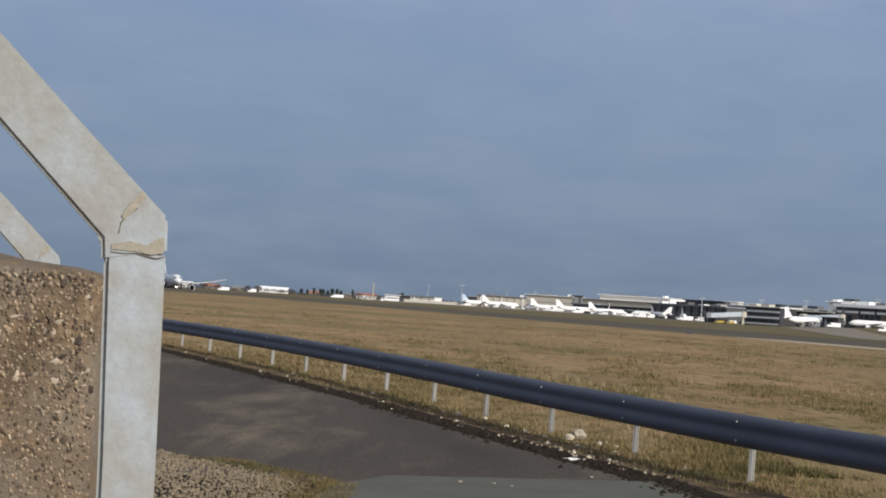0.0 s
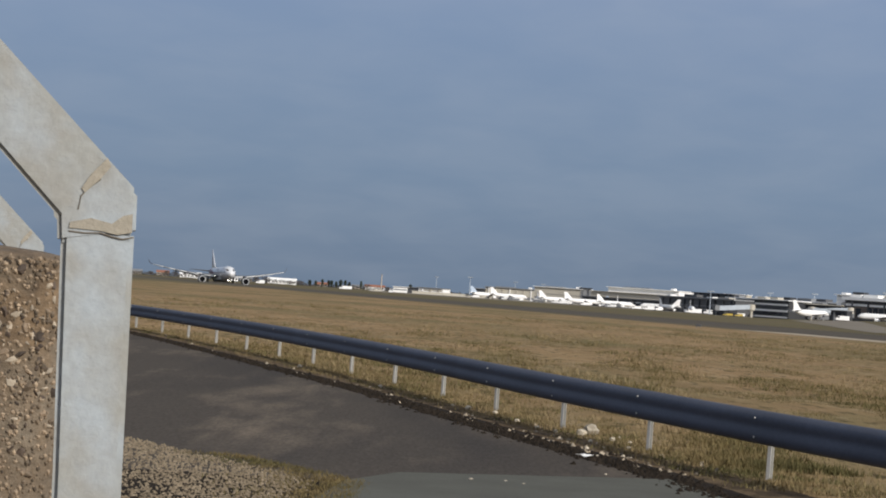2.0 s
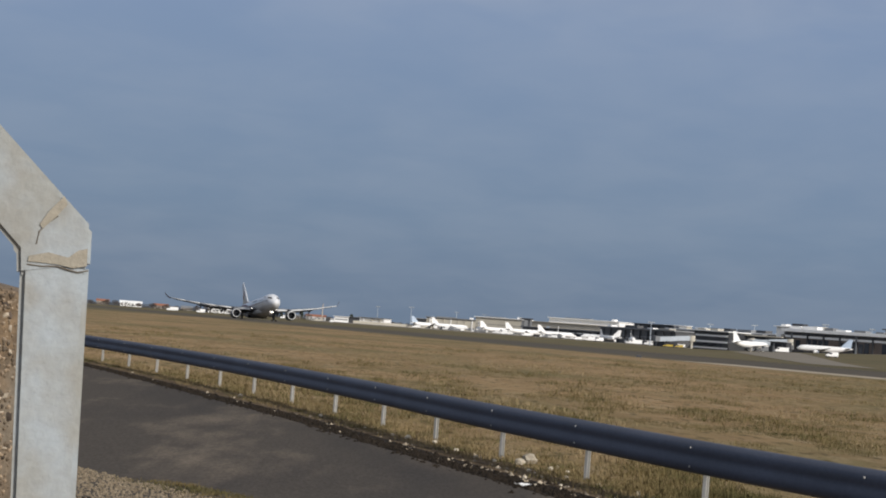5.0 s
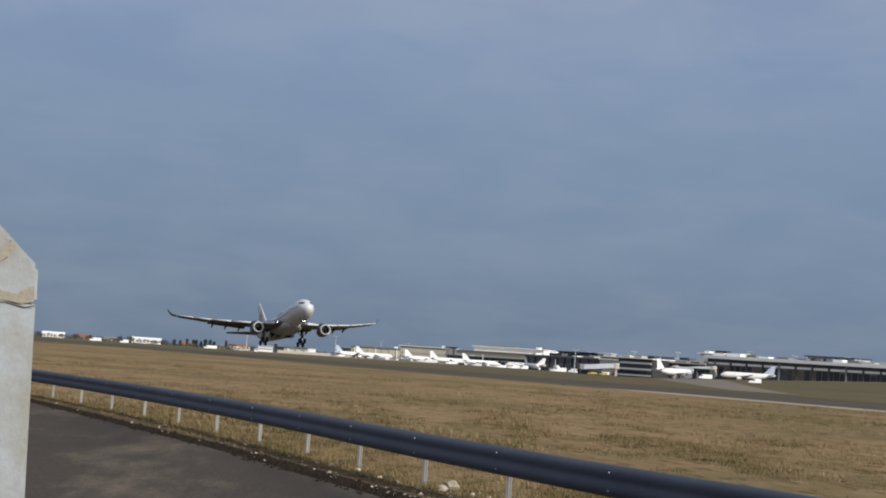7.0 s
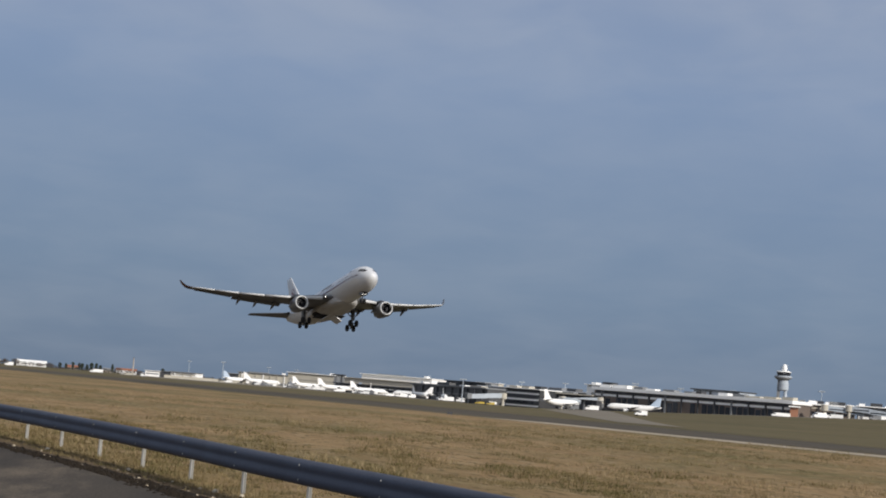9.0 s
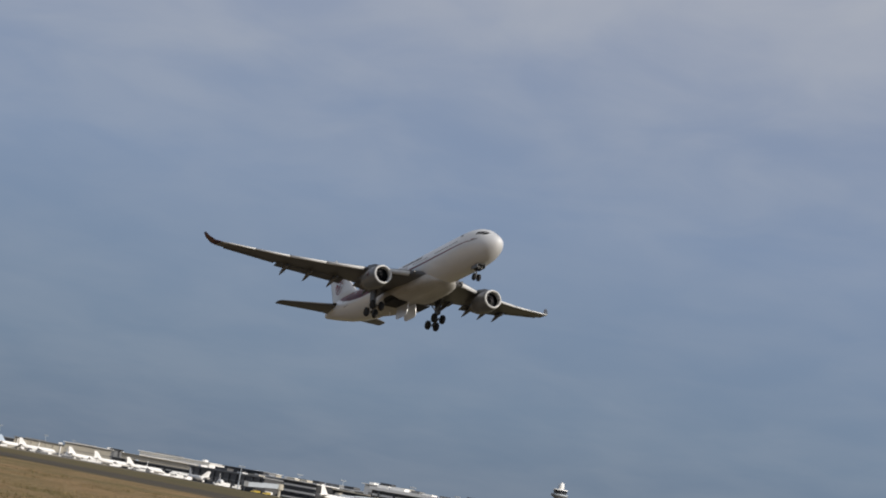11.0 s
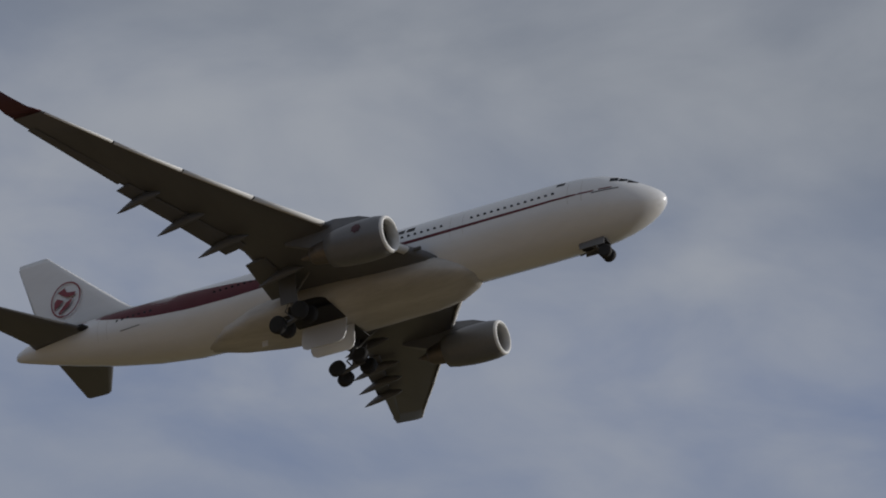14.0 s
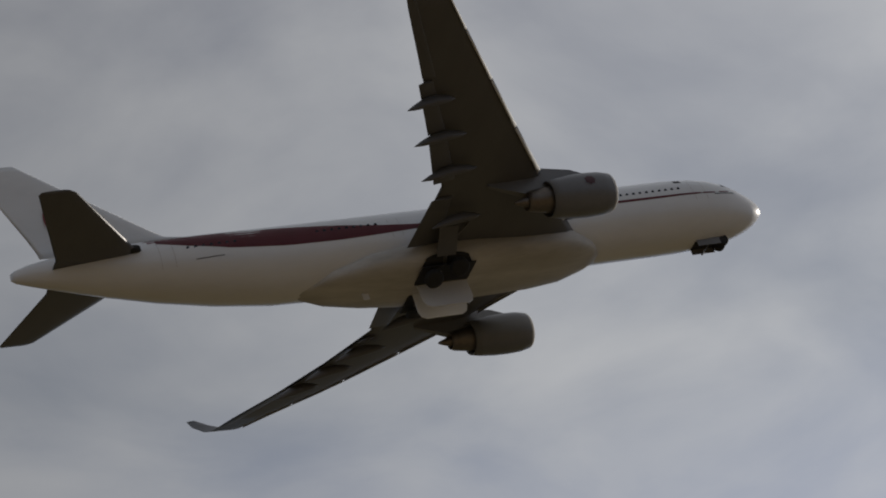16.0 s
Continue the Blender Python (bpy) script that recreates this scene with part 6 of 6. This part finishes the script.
    hall("water_tower", 20.42, 1500, 20.60, 1500, 0, 13.0, 5, W, "square white concrete tower", (W, 0.8), 0, ((6.5, 1.5, G),), "tower")
    hall("shed", 17.75, 1420, 18.25, 1420, 0, 4.0, 14, W, "low white baggage shed", (D, 0.5), 0, ((1.0, 1.6, D),))
    hall("shed", 18.85, 1500, 19.35, 1500, 0, 3.4, 12, G, "low grey equipment shed", (D, 0.4), 0, ((1.2, 1.2, P),))
    build_tower()
    for az, d, h in ((0.55, 2250, 19.5), (6.62, 1650, 16.5), (18.35, 1500, 22.0), (10.95, 1700, 21), (-0.3, 2700, 21), (1.7, 2700, 21), (2.4, 2750, 21), (8.1, 1900, 20.5), (9.2, 1850, 20.5), (12.1, 1800, 20),
                     (13.4, 1800, 20), (15.6, 1700, 21), (19.0, 1700, 14)):
        light_mast(az, d, h)
    build_parked()
    # service vehicles
    for az, d, L, H, mat, hd, lab, kind in (
            (11.0, 860, 4.6, 2.1, W, 2, "white service van on the grass strip", "van"), (-2.75, 1500, 8.5, 2.4, W, 4, "long white truck at the field edge", "truck"), (-5.6, 1500, 7.5, 2.6, W, 3, "white truck at the field edge", "truck"),
            (-4.85, 1480, 5.5, 2.5, W, 3, "white van at the field edge", "van"), (-1.95, 1450, 7.0, 1.6, M["beige"], 2, "beige flatbed truck at the field edge", "truck"), (-1.45, 1350, 2.6, 2.4, W, 80, "small white cabin van", "van"),
            (6.95, 1380, 6.0, 1.6, M["yellow"], 0, "yellow tow tractor on the apron", "tractor"), (7.25, 1385, 5.0, 1.8, M["yellow"], 5, "yellow baggage tractor on the apron", "tractor"),
            (6.1, 1600, 9.0, 3.2, W, 0, "white catering truck on the apron", "truck"), (4.45, 1900, 10, 3.4, W, 0, "white catering truck on the apron", "truck"), (9.75, 1360, 8, 3.0, W, 0, "white fuel truck on the apron", "truck"),
            (14.4, 1340, 11, 2.4, W, 0, "white service bus near the terminal", "bus"), (0.6, 2150, 8, 2.4, W, 0, "white truck near the hangar", "truck"),
            (15.4, 1340, 12, 2.4, W, 0, "white bus near the annex", "bus"), (16.9, 1380, 13, 2.6, W, 0, "white bus near the annex", "bus"), (17.3, 1380, 8, 3.0, W, 0, "white truck near the annex", "truck")):
        vehicle(az, d, L, H, mat, hd, lab, kind)
    rnd = random.Random(77)
    for k in range(12):
        az = 1.0 + 5.6 * (k + rnd.random()) / 12
        d = np.interp(az, (1.0, 5.5, 9.0), (2080, 1720, 1390)) * rnd.uniform(0.99, 1.04)
        vehicle(az, d, rnd.uniform(6, 10), rnd.uniform(2.2, 3.2), W, rnd.uniform(-20, 20), "white high-sided service truck on the apron", "truck")
    rnd = random.Random(31)
    for k in range(30):
        az = rnd.uniform(1.2, 9.4) if k < 22 else rnd.uniform(14.8, 19.5)
        d = np.interp(az, (1.2, 5.5, 9.0, 14.0, 20.0), (2120, 1750, 1400, 1330, 1400)) * rnd.uniform(0.97, 1.05)
        vehicle(az, d, rnd.uniform(5, 10), rnd.uniform(2.0, 3.4), W if k % 3 else G, rnd.uniform(-25, 25), "white ground service truck on the apron" if k % 3 else "grey ground service truck on the apron", "truck")
    x, y, z = polar(6.35, 250)
    th = new("runway_marker")
    th.matrix_basis = pose(x, y, z)
    tagged(th, "small dark runway marker board in the grass", "marker")
    part("board", box(-0.3, 0.3, -0.05, 0.05, 0.22, 0.5, 0.02), M["dark_far"], th)
    for s in (-0.2, 0.2):
        part("leg", tube(((s, 0, -0.1), (s, 0, 0.3)), 0.03, 6), M["leg"], th)


build_far_side()
airliner, gear = build_airliner()

# ---- what moves ----
FLIGHT = (
    (0.0, -122.15, 1054.32, 4.79, -0.10, -0.94, -76.01),
    (1.0, -105.73, 989.62, 4.72, 0.18, -1.26, -75.51),
    (2.0, -88.73, 923.69, 4.97, 0.29, -1.25, -75.93),
    (2.5, -80.12, 890.39, 5.08, 0.40, -1.45, -75.95),
    (3.5, -62.74, 823.22, 5.37, 0.88, -2.07, -75.90),
    (4.2, -50.51, 775.85, 5.76, 1.03, -2.69, -75.89),
    (6.5, -10.40, 619.69, 12.23, 1.66, -9.37, -76.24),
    (7.0, -1.92, 585.74, 14.60, 1.57, -9.75, -76.10),
    (7.5, 6.59, 551.61, 17.15, 1.59, -9.84, -76.23),
    (8.0, 15.10, 517.30, 19.89, 1.74, -9.78, -76.32),
    (8.2, 18.52, 503.52, 21.02, 1.74, -9.76, -76.14),
    (10.3, 54.13, 357.61, 36.32, 0.38, -11.92, -75.93),
    (10.5, 57.42, 343.75, 38.26, 0.37, -12.10, -75.86),
    (11.0, 65.67, 309.00, 43.21, 0.17, -12.46, -75.66),
    (11.5, 73.85, 274.20, 48.18, 0.20, -12.38, -76.04),
    (12.0, 82.01, 239.12, 53.14, 0.53, -12.02, -76.58),
    (12.5, 90.18, 203.67, 58.12, 0.65, -12.14, -75.41),
    (13.0, 98.33, 168.08, 63.17, 0.61, -12.36, -75.13),
    (13.5, 106.40, 132.60, 68.37, -0.13, -12.35, -75.69),
    (14.0, 114.41, 97.35, 73.72, -1.29, -12.46, -76.04),
    (14.5, 122.37, 62.23, 79.02, -2.11, -12.33, -76.31),
    (15.0, 130.33, 27.07, 84.06, -2.62, -12.17, -75.84),
    (15.5, 138.31, -8.19, 88.83, -2.41, -12.00, -76.41),
    (16.0, 146.35, -43.67, 93.51, -2.54, -12.03, -75.61),
)



def motions():
    walk(cam, [(t, pose(x, y, z, 90 + p, 0, yaw) @ pose(0, 0, 0, 0, 0, roll)) for t, x, y, z, yaw, p, roll in PATH], EXPOSURES)
    walk(airliner, [(t, pose(x, y, z, b, p, h)) for t, x, y, z, b, p, h in FLIGHT])
    for sign in (-1, 1):
        walk(gear["main_gear", sign], [(t, pose(-29.0, sign * 5.2, -2.05, -sign * a, 0, 0)) for t, a in ((0.0, 0), (13.0, 0), (13.6, 4), (14.3, 20), (15.0, 42), (15.6, 54), (16.0, 59))])
        walk(gear["gear_door", sign], [(t, pose(-28.6, sign * 0.55, -3.88, sign * a, 0, 0)) for t, a in ((0.0, 88), (8.4, 88), (9.8, 6), (16.0, 6))])
    walk(gear["nose_gear"], [(t, pose(-6.3, 0, -3.1, 0, -a, 0)) for t, a in ((0.0, 0), (12.0, 0), (13.0, 15), (14.0, 48), (15.0, 70), (16.0, 82))])


motions()
